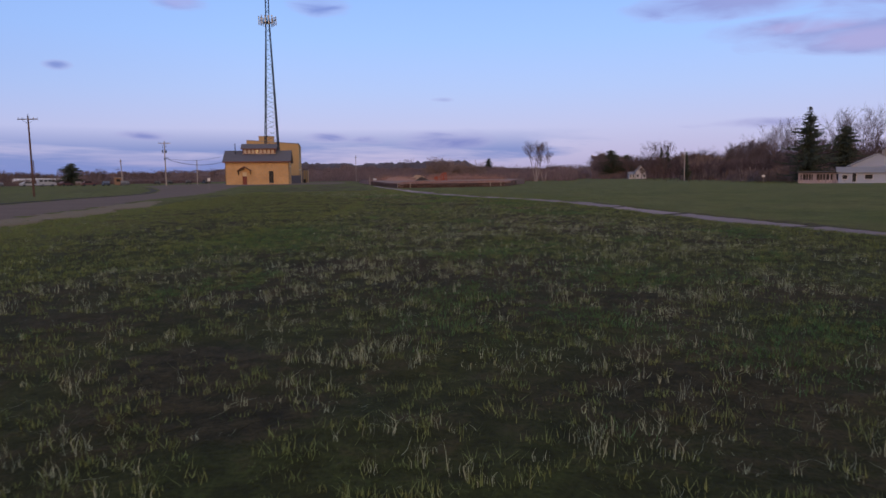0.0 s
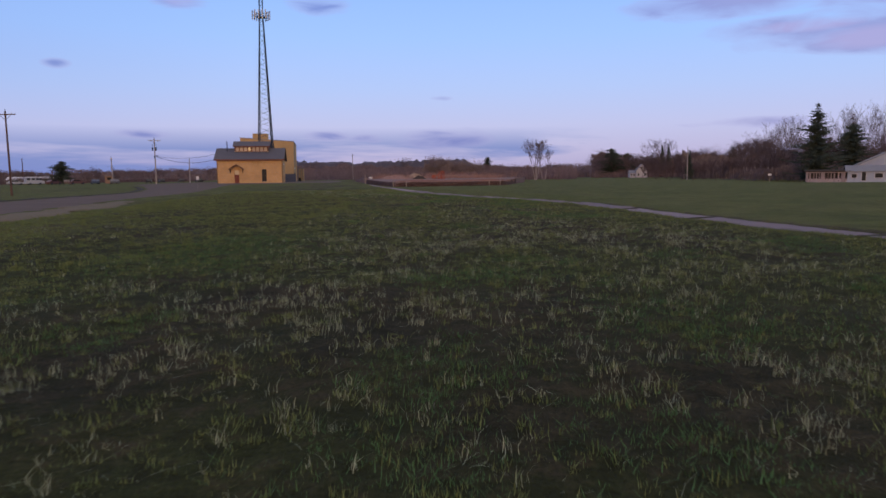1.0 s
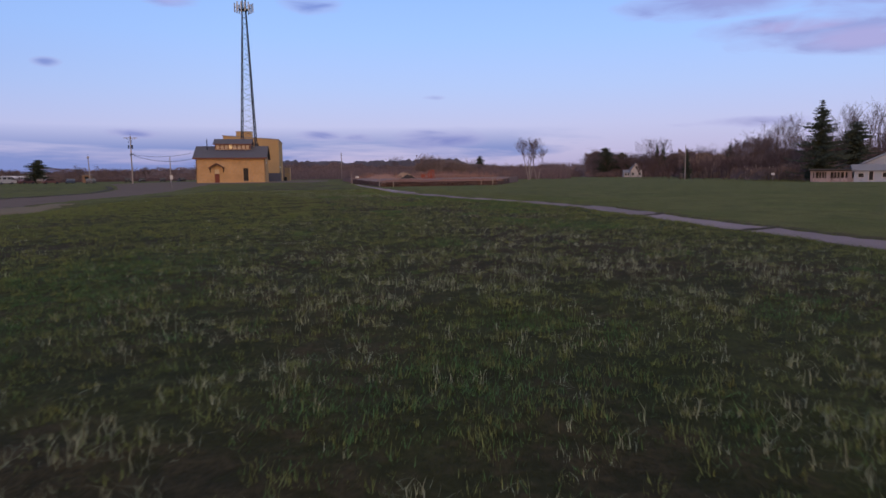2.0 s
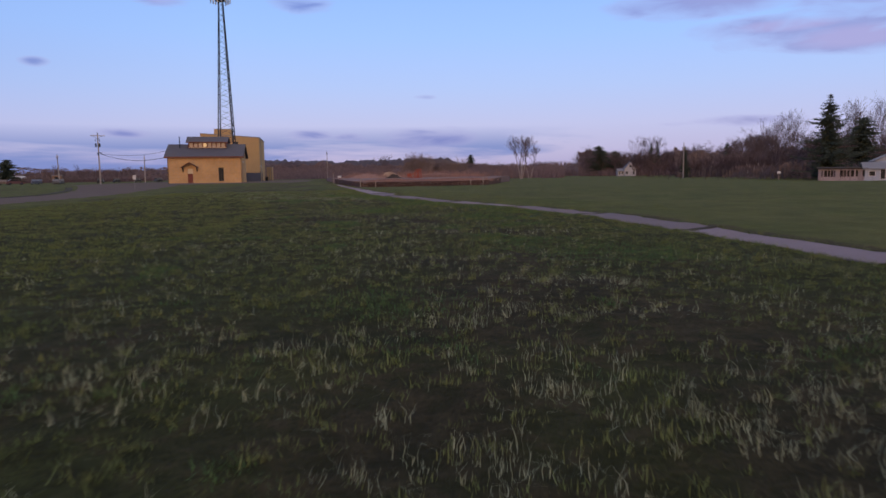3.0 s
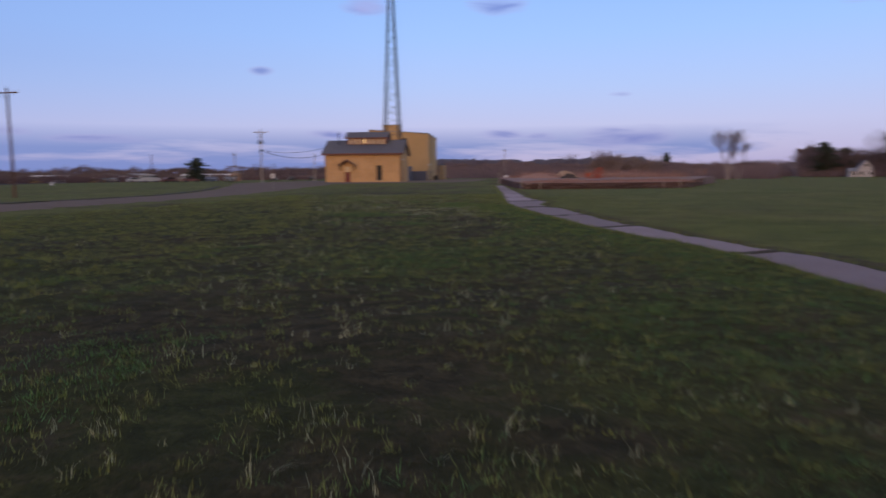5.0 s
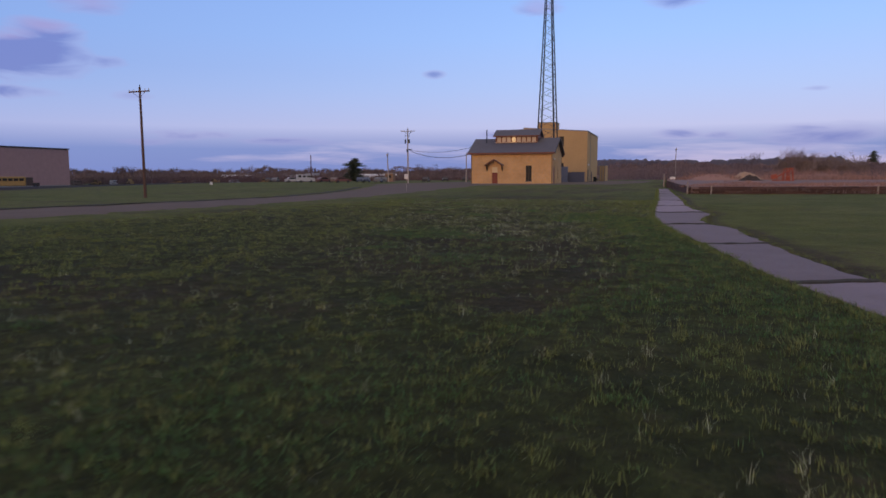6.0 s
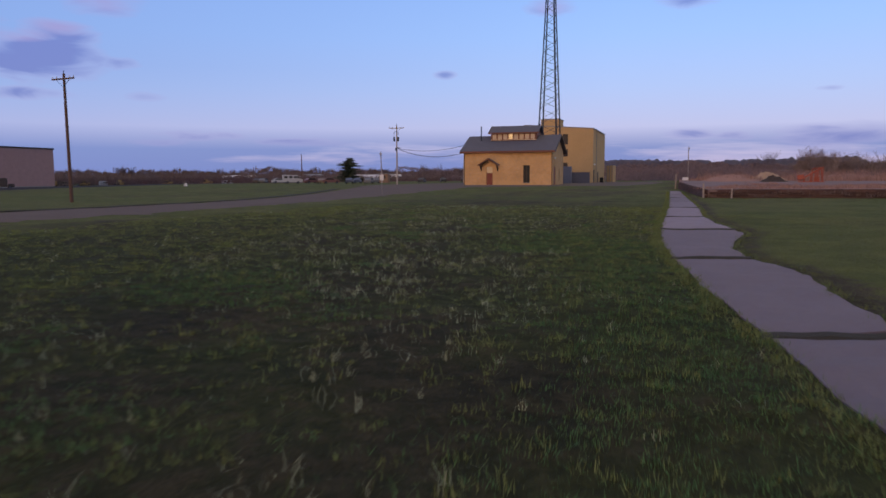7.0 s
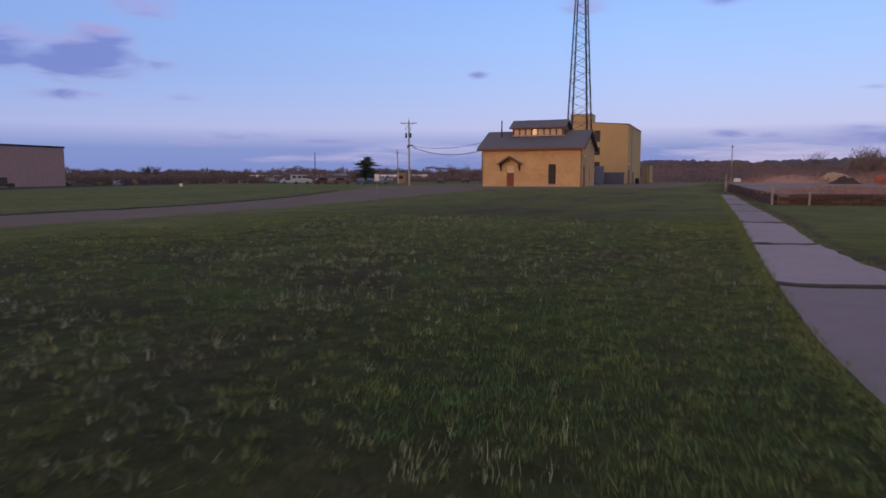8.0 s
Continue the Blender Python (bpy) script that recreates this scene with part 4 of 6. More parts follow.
def heap(name, x, y, rx, ry, h, mat, label, seed, category, yaw=0.0, rough=0.35, n=34):
    """An uneven heap resting on the terrace."""
    bm = bmesh.new()
    ring = []
    for i in range(n + 1):
        row = []
        for k in range(n + 1):
            u, v = 2 * i / n - 1, 2 * k / n - 1
            d = math.sqrt(u * u + v * v)
            base = max(0.0, 1 - d ** 1.6)
            bump_ = noise.noise((u * 2.2 + seed, v * 2.2, seed)) * rough + noise.noise((u * 7 + seed, v * 7, seed)) * rough * 0.5
            row.append(bm.verts.new((u * rx, v * ry, max(-0.15, h * base * (1 + bump_) + (h * 0.12 * bump_ if base > 0 else -0.15)))))
        ring.append(row)
    for i in range(n):
        for k in range(n):
            bm.faces.new((ring[i][k], ring[i + 1][k], ring[i + 1][k + 1], ring[i][k + 1]))
    ob = part(name, bm, mat, None)
    ob.matrix_world = pose(x, y, terrace_z(x, y) - 0.05, 0, 0, yaw)
    return tagged(ob, label, category)


PINKBRUSH = material("pink_brush_heap", (0.37, 0.225, 0.185), (0.27, 0.165, 0.138), 0.5, 0.95, 0.8, 5.0, per="island", spec=0.05)
heap("brush_mound", -1.4, 171.0, 4.3, 3.4, 1.05, PINKBRUSH, "long heap of dry pinkish brush on the terrace", 1.0, "heap", 8)
heap("brush_mound", 13.5, 186.0, 9.0, 5.0, 1.0, REDBRUSH, "wide heap of dry reddish brush on the terrace", 4.0, "heap", -6)
heap("straw_mound", 3.2, 172.5, 3.0, 2.2, 1.15, material("pale_straw_heap", (0.34, 0.235, 0.16), (0.25, 0.175, 0.12), 0.7, 0.95, 0.7, 7.0), "pale heap of straw and chips", 7.0, "heap", 0.0, 0.5)
heap("soil_mound", 4.1, 165.0, 1.9, 1.5, 0.62, DARKHEAP, "dark heap of wet soil and roots", 2.5, "heap", 10, 0.6)

# the rusty conveyor frame standing among the heaps
rig = thing("rusty_conveyor", pose(8.6, 163.0, terrace_z(8.6, 163.0) - 0.03, 0, 0, 4) @ Matrix.Diagonal((0.46, 0.55, 0.62, 1.0)), "dull rust-red steel conveyor frame among the heaps", "machine")
for v in (-0.8, 0.8):
    part("rail", rod((-3.4, v, 0.45), (1.9, v, 2.9), 0.13, None, 4), RUST, rig)
    part("rail", rod((1.9, v, 2.9), (2.4, v, 0.0), 0.11, None, 4), RUST, rig)
    for u, z in ((-2.2, 0.95), (-0.6, 1.7), (0.9, 2.4)):
        part("leg", rod((u, v, 0.0), (u, v, z), 0.09, None, 4), RUST, rig)
    part("skid", box(-3.6, v - 0.1, 0.0, 2.7, v + 0.1, 0.18), RUST, rig)
for i in range(9):
    f = i / 8
    part("roller", rod((-3.3 + 5.1 * f, -0.75, 0.52 + 2.36 * f), (-3.3 + 5.1 * f, 0.75, 0.52 + 2.36 * f), 0.10), RUST, rig)
part("hopper", prism([(-3.9, 0.5), (-2.5, 0.9), (-2.3, 1.7), (-4.1, 1.4)], -0.9, 0.9, "y"), RUST, rig)
part("engine_box", box(0.2, -0.6, 0.2, 1.5, 0.6, 1.1, None, 0.05), RUST, rig)
part("guard_post", rod((2.3, -0.8, 0.1), (2.3, -0.8, 3.2), 0.07), RUST, rig)
for u in (-0.3, 0.5, 1.3):
    for v in (-0.8, 0.8):
        part("guard_post", rod((u, v, 0.1), (u, v, 3.2 - abs(u - 1.0) * 0.25), 0.08), RUST, rig)
part("top_rail", rod((-0.3, -0.8, 2.8), (2.3, -0.8, 3.0), 0.08), RUST, rig)

# ---- sign and white marker on the grass ----
board = thing("roadside_sign", pose(-36.8, 131.9, surface(-36.8, 131.9), 0, 0, 20), "small plain white sign on a thin post", "sign")
part("post", rod((0, 0, -0.3), (0, 0, 2.2), 0.022), PALEPOLE, board)
part("panel", box(-0.23, -0.06, 1.55, 0.23, -0.035, 2.2), WHITE, board)
mark = thing("white_marker", pose(-97.0, 160.3, surface(-97.0, 160.3)), "low white utility marker in the grass", "marker")
part("cap", rod((0, 0, -0.1), (0, 0, 0.55), 0.34, 0.22, 10), WHITE, mark)

# ---- far left: steel warehouse, machines, vehicles ----
store = thing("steel_warehouse", pose(-203.5, 208.5, -0.1, 0, 0, YAW), "large plain tan steel warehouse with dark eaves", "building")
part("wall", box(-48, -70, -1.8, 0, 0, 11.3), METALWALL, store)
part("eave_trim", box(-48.2, -70.2, 11.303, 0.2, 0.2, 11.75), DARKTRIM, store)
part("base_course", box(0.004, -70.05, -1.8, 0.05, 0.0, -0.2), CONCRETE, store)
part("roller_door", box(0.004, -46, -0.19, 0.06, -40, 5.0), GREYROOF, store)


def digger(x, y, yaw, s=1.0):
    m = thing("yellow_loader", pose(x, y, surface(x, y), 0, 0, yaw) @ Matrix.Scale(s * 0.9, 4), "yellow wheeled loader parked on the rough yard", "machine", "yard machines")
    part("chassis", box(-3.2, -1.1, 0.8, 3.0, 1.1, 1.7, None, 0.08), YELLOW, m)
    part("engine_cover", box(0.6, -1.0, 1.7, 3.1, 1.0, 2.7, None, 0.12), YELLOW, m)
    cab = part("cab", box(-1.3, -0.9, 1.7, 0.55, 0.9, 3.4, None, 0.08), YELLOW, m)
    part("cab_glass", box(-1.34, -0.75, 2.3, -1.305, 0.75, 3.2), DIMPANE, cab)
    for v in (-0.93, 0.905):
        part("cab_glass", box(-1.1, v, 2.3, 0.35, v + 0.025, 3.2), DIMPANE, cab)
    for u in (-2.1, 2.0):
        for v in (-1.15, 1.15):
            wheel = part("wheel", rod((u, v - 0.28, 0.8), (u, v + 0.28, 0.8), 0.8, 0.8, 16), RUBBER, m)
            part("hub", rod((u, v - 0.30, 0.8), (u, v + 0.30, 0.8), 0.35, 0.35, 10), YELLOW, wheel)
    part("bucket", prism([(-4.6, 0.1), (-3.4, 0.1), (-3.3, 1.3), (-3.7, 1.2), (-3.9, 0.5)], -1.4, 1.4, "y"), DARKSTEEL, m)
    for v in (-0.7, 0.7):
        part("lift_arm", rod((-3.5, v, 0.7), (-1.0, v, 2.0), 0.16, None, 4), YELLOW, m)
    return m


def old_bus(x, y, yaw):
    b = thing("old_bus", pose(x, y, surface(x, y), 0, 0, yaw), "faded yellow bus body parked before the warehouse", "bus")
    body = part("body", box(-9.5, -1.2, 0.55, -1.6, 1.2, 2.95, None, 0.15), YELLOW, b)
    for i in range(6):
        part("side_window", box(-9.1 + i * 1.22, -1.23, 1.8, -8.1 + i * 1.22, -1.204, 2.5), DIMPANE, body)
    cab = part("cab", box(-1.58, -1.15, 0.6, 0.0, 1.15, 2.75, None, 0.12), PAINTBLACK, b)
    part("windscreen", box(0.003, -1.0, 1.5, 0.03, 1.0, 2.5), DIMPANE, cab)
    part("bonnet", box(0.035, -1.0, 0.5, 1.5, 1.0, 1.35, None, 0.1), PAINTBLACK, b)
    for u in (-8.0, 0.5):
        for v in (-1.05, 1.05):
            wheel = part("wheel", rod((u, v - 0.15, 0.5), (u, v + 0.15, 0.5), 0.5, 0.5, 14), RUBBER, b)
            part("rim", rod((u, v - 0.17, 0.5), (u, v + 0.17, 0.5), 0.27, 0.27, 10), STEEL, wheel)
    return b


PAINTBLACK = material("faded_black_paint", (0.045, 0.038, 0.042), (0.03, 0.026, 0.03), 0.8, 0.7)
old_bus(-166.5, 170.0, 58)


def car(x, y, yaw, mat, label, van=False):
    c = thing("parked_car" if not van else "parked_van", pose(x, y, float(height(x, y)) + 0.02, 0, 0, yaw) @ Matrix.Scale(0.86, 4), label, "van" if van else "car", "vehicles in the far yard")
    if van:
        prof = [(-2.6, 0.35), (2.6, 0.35), (2.6, 1.1), (1.9, 1.35), (1.3, 2.25), (-2.6, 2.3)]
        glass_prof = [(1.25, 1.4), (1.95, 1.38), (1.42, 2.05), (1.25, 2.05)]
    else:
        prof = [(-2.2, 0.3), (2.2, 0.3), (2.25, 0.75), (1.1, 0.95), (0.45, 1.45), (-1.1, 1.45), (-1.8, 1.0), (-2.25, 0.95)]
        glass_prof = [(-1.5, 1.0), (0.85, 1.0), (0.38, 1.38), (-1.05, 1.38)]
    body = part("body", prism(prof, -0.85, 0.85, "y"), mat, c)
    for v in (-0.875, 0.853):
        part("side_glass", prism(glass_prof, v, v + 0.022, "y"), DIMPANE, body)
        if van:
            for u in (-2.2, -0.9, 0.3):
                part("side_glass", box(u, v, 1.45, u + 0.85, v + 0.022, 2.0), DIMPANE, body)
    for u in (-1.35, 1.4):
        for v in (-0.80, 0.80):
            wheel = part("wheel", rod((u, v - 0.11, 0.33), (u, v + 0.11, 0.33), 0.33, 0.33, 12), RUBBER, c)
            part("rim", rod((u, v - 0.12, 0.33), (u, v + 0.12, 0.33), 0.18, 0.18, 8), STEEL, wheel)
    return c


PAINT = {k: material(k + "_car_paint", v, tuple(0.85 * q for q in v), 0.5, 0.35, spec=0.5) for k, v in
         dict(white=(0.36, 0.37, 0.40), red=(0.10, 0.040, 0.040), blue=(0.055, 0.075, 0.13), grey=(0.11, 0.115, 0.135), dark=(0.03, 0.03, 0.04), tan=(0.13, 0.10, 0.09)).items()}
car(-96.5, 192.0, 44, PAINT["white"], "white parked van in the far yard", True)
car(-103.8, 196.5, 50, PAINT["white"], "white parked saloon in the far yard")
car(-92.5, 194.0, 66, PAINT["red"], "red parked saloon in the far yard")
car(-88.4, 192.5, 114, PAINT["tan"], "tan parked saloon in the far yard")
car(-85.0, 191.0, 35, PAINT["red"], "red parked saloon in the far yard")
car(-81.5, 193.0, 119, PAINT["blue"], "blue parked saloon in the far yard")
car(-77.0, 194.0, 110, PAINT["grey"], "grey parked saloon in the far yard")
car(-79.0, 200.0, 124, PAINT["grey"], "grey parked saloon in the far yard")
car(-84.5, 201.0, 115, PAINT["blue"], "blue parked saloon in the far yard")
car(-76.5, 218.5, 106, PAINT["dark"], "dark parked saloon by the hall")
car(-78.5, 235.0, 120, PAINT["dark"], "dark parked saloon by the hall")
car(-72.5, 236.0, 111, PAINT["dark"], "dark parked saloon by the hall")
car(-67.0, 237.0, 125, PAINT["dark"], "dark parked saloon by the hall")
car(-116.0, 205.0, 116, PAINT["grey"], "grey parked saloon in the far yard")
car(-122.0, 210.0, 107, PAINT["dark"], "dark parked saloon in the far yard")
for x, y, yaw, s in ((-300.0, 372.0, 10, 0.8), (-290.0, 402.0, 70, 0.8), (-262.0, 395.0, 40, 0.8)):
    digger(x, y, yaw, s)

JUNK = [(-231, 226, 20, 0.8), (-222, 233, 80, 0.7), (-210, 238, -20, 0.8), (-196, 247, 50, 0.7), (-184, 254, 10, 0.8), (-168, 264, 100, 0.7)]
for x, y, yaw, s in JUNK:
    digger(x, y, yaw, s)
for x, y, yaw, k in ((-227, 229, 95, "tan"), (-216, 236, 120, "white"), (-203, 243, 140, "red"), (-190, 251, 100, "tan"), (-177, 258, 60, "white")):
    car(x, y, yaw, PAINT[k], k + " scrapped truck among bare scrub", True)

kiosk = thing("wooden_kiosk", pose(-89.5, 222.0, 0.7, 0, 0, 12) @ Matrix.Diagonal((0.6, 0.7, 0.85, 1)), "small tan wooden kiosk with a flat roof", "shed")
part("body", box(-1.9, -1.4, -0.2, 1.9, 1.4, 2.6), material("tan_boards", (0.23, 0.145, 0.10), (0.18, 0.115, 0.08), 0.8, 0.8), kiosk)
part("roof", box(-2.2, -1.7, 2.603, 2.2, 1.7, 2.8), GREYROOF, kiosk)
part("window", box(-0.9, -1.44, 1.2, 0.9, -1.404, 2.1), DIMPANE, kiosk)


def long_shed(x, y, yaw, length, deep, wall_h, ridge, label, walls=None, roof=None, bays=2):
    s = thing("long_shed", pose(x, y, float(height(x, y)), 0, 0, yaw), label, "shed", "far sheds")
    part("wall", box(-length / 2, 0, -0.5, length / 2, deep, wall_h), walls or SHEDWHITE, s)
    part("roof", prism([(-0.3, wall_h + 0.003), (deep + 0.3, wall_h + 0.003), (deep / 2, ridge)], -length / 2 - 0.3, length / 2 + 0.3), roof or SHEDWHITE, s)
    for i in range(bays):
        u = -length / 2 + (i + 0.5) * length / bays
        part("opening", box(u - 1.0, -0.05, 0.3, u + 1.0, -0.004, min(2.4, wall_h - 0.3)), DARKTRIM, s)
    return s


long_shed(-338, 441, 30, 22, 10, 2.6, 4.9, "long low white shed far beyond the yard")
long_shed(-310, 457, 30, 34, 10, 2.4, 3.6, "long low white shed far beyond the yard", bays=2)
long_shed(-268, 420, 20, 24, 12, 3.5, 5.5, "grey metal shed far beyond the yard", METALWALL, GREYROOF, 4)
long_shed(-225, 440, 15, 30, 12, 3.0, 5.0, "low grey shed with pale roof far off", GREYROOF, WHITE, 5)

# ---- houses on the right ----


def house(x, y, yaw, wide, deep, wall_h, ridge, walls, roof, label, windows, z=0.0, chimney=False, gable_front=False):
    h = thing("house", pose(x, y, z, 0, 0, yaw), label, "house", "far houses")
    part("wall", box(0, 0, -0.4, wide, deep, wall_h), walls, h)
    if gable_front:
        part("gable", prism([(0.0, wall_h + 0.003), (wide, wall_h + 0.003), (wide / 2, ridge - 0.25)], 0, deep, "y"), walls, h)
        for a, b in ((-0.4, wide / 2), (wide + 0.4, wide / 2)):
            part("roof_slope", prism([(a, wall_h - 0.2), (b, ridge - 0.2), (b, ridge), (a, wall_h + 0.0)], -0.4, deep + 0.4, "y"), roof, h)
    else:
        part("gable", prism([(0.0, wall_h + 0.003), (deep, wall_h + 0.003), (deep / 2, ridge - 0.25)], 0, wide), walls, h)
        for a, b in ((-0.4, deep / 2), (deep + 0.4, deep / 2)):
            part("roof_slope", prism([(a, wall_h - 0.2), (b, ridge - 0.2), (b, ridge), (a, wall_h + 0.0)], -0.4, wide + 0.4), roof, h)
    for u, zc, ww, wh in windows:
        win = part("window", box(u, -0.08, zc, u + ww, -0.004, zc + wh), WHITE, h)
        part("pane", box(u + 0.08, -0.10, zc + 0.08, u + ww - 0.08, -0.083, zc + wh - 0.08), DIMPANE, win)
    if chimney:
        part("chimney", box(wide * 0.6, deep * 0.45, ridge - 0.6, wide * 0.6 + 0.7, deep * 0.45 + 0.7, ridge + 0.9), CONCRETE, h)
    return h


house(96.4, 149.4, -30, 11.0, 7.0, 2.5, 3.8, COOLWHITE, GREYROOF, "low white house wing with grey roof", [(0.7, 1.0, 1.1, 1.0), (2.6, 0.4, 0.9, 2.0), (5.0, 1.0, 1.6, 1.1)], z=-0.5)
house(104.0, 156.8, -30, 11.0, 9.0, 4.0, 6.8, COOLWHITE, GREYROOF, "white house with grey gable roof", [(2.0, 2.2, 1.0, 1.1), (5.0, 2.2, 1.0, 1.1)], z=-0.4, chimney=True, gable_front=True)
# the open shed: pale boards and posts of uneven width before a dark inside
shed_row = thing("open_shed", pose(89.6, 153.6, -0.3, 0, 0, -30), "low open shed with pale uneven boards and dark gaps", "shed")
part("back_wall", box(0, 2.6, -0.4, 8.2, 2.8, 2.3), DARKTRIM, shed_row)
for u in (0.0, 8.0):
    part("side_wall", box(u, 0.2, -0.4, u + 0.2, 2.59, 2.3), OLDPINK, shed_row)
part("roof", prism([(-0.5, 2.25), (3.2, 2.55), (3.2, 2.72), (-0.5, 2.42)], -0.3, 8.5), DARKHEAP, shed_row, "dark sagging roof")
part("low_wall", box(0.2, 0.0, -0.4, 8.0, 0.14, 0.75), OLDPINK, shed_row)
part("head_beam", box(0.0, 0.0, 1.98, 8.2, 0.14, 2.24), OLDPINK, shed_row)
u, board_rng = 0.0, random.Random(61)
while u < 8.0:
    wide_ = board_rng.choice((0.16, 0.22, 0.3, 0.5, 0.8))
    part("board", box(u, -0.05, -0.3 if wide_ > 0.25 else 0.7, min(u + wide_, 8.2), -0.004, board_rng.uniform(1.98, 2.2)), OLDPINK, shed_row)
    u += wide_ + board_rng.choice((0.2, 0.35, 0.5))
house(127.5, 378.0, -12, 5.8, 8.0, 3.7, 7.4, OLDWHITE, GREYROOF, "weathered white gabled farmhouse before the bare woods", [(0.6, 0.9, 1.1, 1.6), (4.1, 0.9, 1.1, 1.6), (2.3, 4.4, 1.1, 1.4)], gable_front=True)
house(124.2, 379.2, -12, 3.2, 7.0, 2.6, 4.0, OLDWHITE, GREYROOF, "low weathered white wing of a farmhouse", [(0.5, 0.9, 0.9, 1.3), (1.9, 0.9, 0.9, 1.3)])
house(152.0, 318.0, -14, 7.5, 6.0, 3.0, 4.3, CONCRETE, DARKTRIM, "small grey shed before the bare trees", [(1.0, 1.2, 0.9, 1.0), (4.6, 0.3, 1.5, 2.2)])
house(160.0, 318.0, -14, 4.5, 6.0, 2.5, 3.4, OLDWHITE, DARKTRIM, "small pale lean-to before the bare trees", [(1.4, 0.9, 1.2, 1.0)])


def line_fence(a, b, n):
    f = thing("wire_fence", pose(0, 0, 0), "old wire fence on thin grey posts", "fence")
    for i in range(n):
        s = i / (n - 1)
        x, y = a[0] + (b[0] - a[0]) * s, a[1] + (b[1] - a[1]) * s
        z = surface(x, y)
        part("post", rod((x, y, z - 0.1), (x + random.uniform(-0.08, 0.08), y, z + 1.4), 0.06, 0.05, 5), BARK, f)
    for zz in (0.5, 0.95, 1.35):
        part("wire", rod((a[0], a[1], surface(*a) + zz), (b[0], b[1], surface(*b) + zz), 0.015, None, 3), STEEL, f)
    return f


line_fence((66.0, 172.0), (97.0, 158.0), 14)
mailbox = thing("mailbox", pose(83.5, 157.5, 0.0, 0, 0, -30), "white box on a post beside the fence", "mailbox")
part("post", rod((0, 0, -0.2), (0, 0, 1.2), 0.06), POSTWOOD, mailbox)
part("box", box(-0.35, -0.22, 1.2, 0.35, 0.22, 1.65, None, 0.05), WHITE, mailbox)

# ---- trees ----


def tubes(segments, sides=4, sharp=0.0):
    """Vertices and faces of tapered tubes, from rows of (start, end, r0, r1); those thinner than sharp end in a point."""
    v, f = [], []
    for a, b, r0, r1 in segments:
        way = (b - a)
        if way.length < 1e-6:
            continue
        way.normalize()
        side = way.orthogonal().normalized()
        other = way.cross(side)
        base = len(v)
        if r0 < sharp:
            for k in range(3):
                t = 2 * math.pi * k / 3
                v.append(a + (side * math.cos(t) + other * math.sin(t)) * r0)
            v.append(b)
            f += [(base, base + 1, base + 3), (base + 1, base + 2, base + 3), (base + 2, base, base + 3)]
            continue
        for p, r in ((a, r0), (b, r1)):
            for k in range(sides):
                t = 2 * math.pi * k / sides
                v.append(p + (side * math.cos(t) + other * math.sin(t)) * r)
        for k in range(sides):
            f.append((base + k, base + (k + 1) % sides, base + sides + (k + 1) % sides, base + sides + k))
    return v, f


def bare_segments(rng, tall, levels, fan, spread_, stems=1, radius=None, last=2):
    """Trunk and branches of a leafless tree, as trunk segments and the rest."""
    trunk, rest = [], []
    radius = radius or tall * 0.0135

    def grow(p, way, length, r, level):
        steps = 3 if level < levels else last
        q = p
        for i in range(steps):
            way = (way + Vector((rng.uniform(-1, 1), rng.uniform(-1, 1), rng.uniform(-0.3, 0.6))) * 0.16).normalized()
            e = q + way * (length / steps)
            r1 = r * (0.78 if level else 0.85)
            (trunk if level == 0 else rest).append((q, e, r, max(r1, 0.012)))
            r, q = r1, e
            if level < levels and (level > 0 or i > 0):
                for _ in range(fan if level else fan + 1):
                    a = rng.uniform(0, 2 * math.pi)
                    side = way.orthogonal().normalized()
                    side = (side * math.cos(a) + way.cross(side) * math.sin(a))
                    d = (way * rng.uniform(0.55, 1.1) + side * spread_ * rng.uniform(0.6, 1.2) + Vector((0, 0, 0.25))).normalized()
                    grow(q, d, length * rng.uniform(0.42, 0.62), r * 0.6, level + 1)

    for s in range(stems):
        a = 2 * math.pi * s / max(1, stems) + rng.uniform(0, 1)
        lean = Vector((math.cos(a), math.sin(a), 0)) * (0.22 if stems > 1 else 0.03)
        grow(Vector((math.cos(a) * 0.3, math.sin(a) * 0.3, -0.3)) if stems > 1 else Vector((0, 0, -0.3)), (Vector((0, 0, 1)) + lean).normalized(), tall * 0.62, radius, 0)
    return trunk, rest


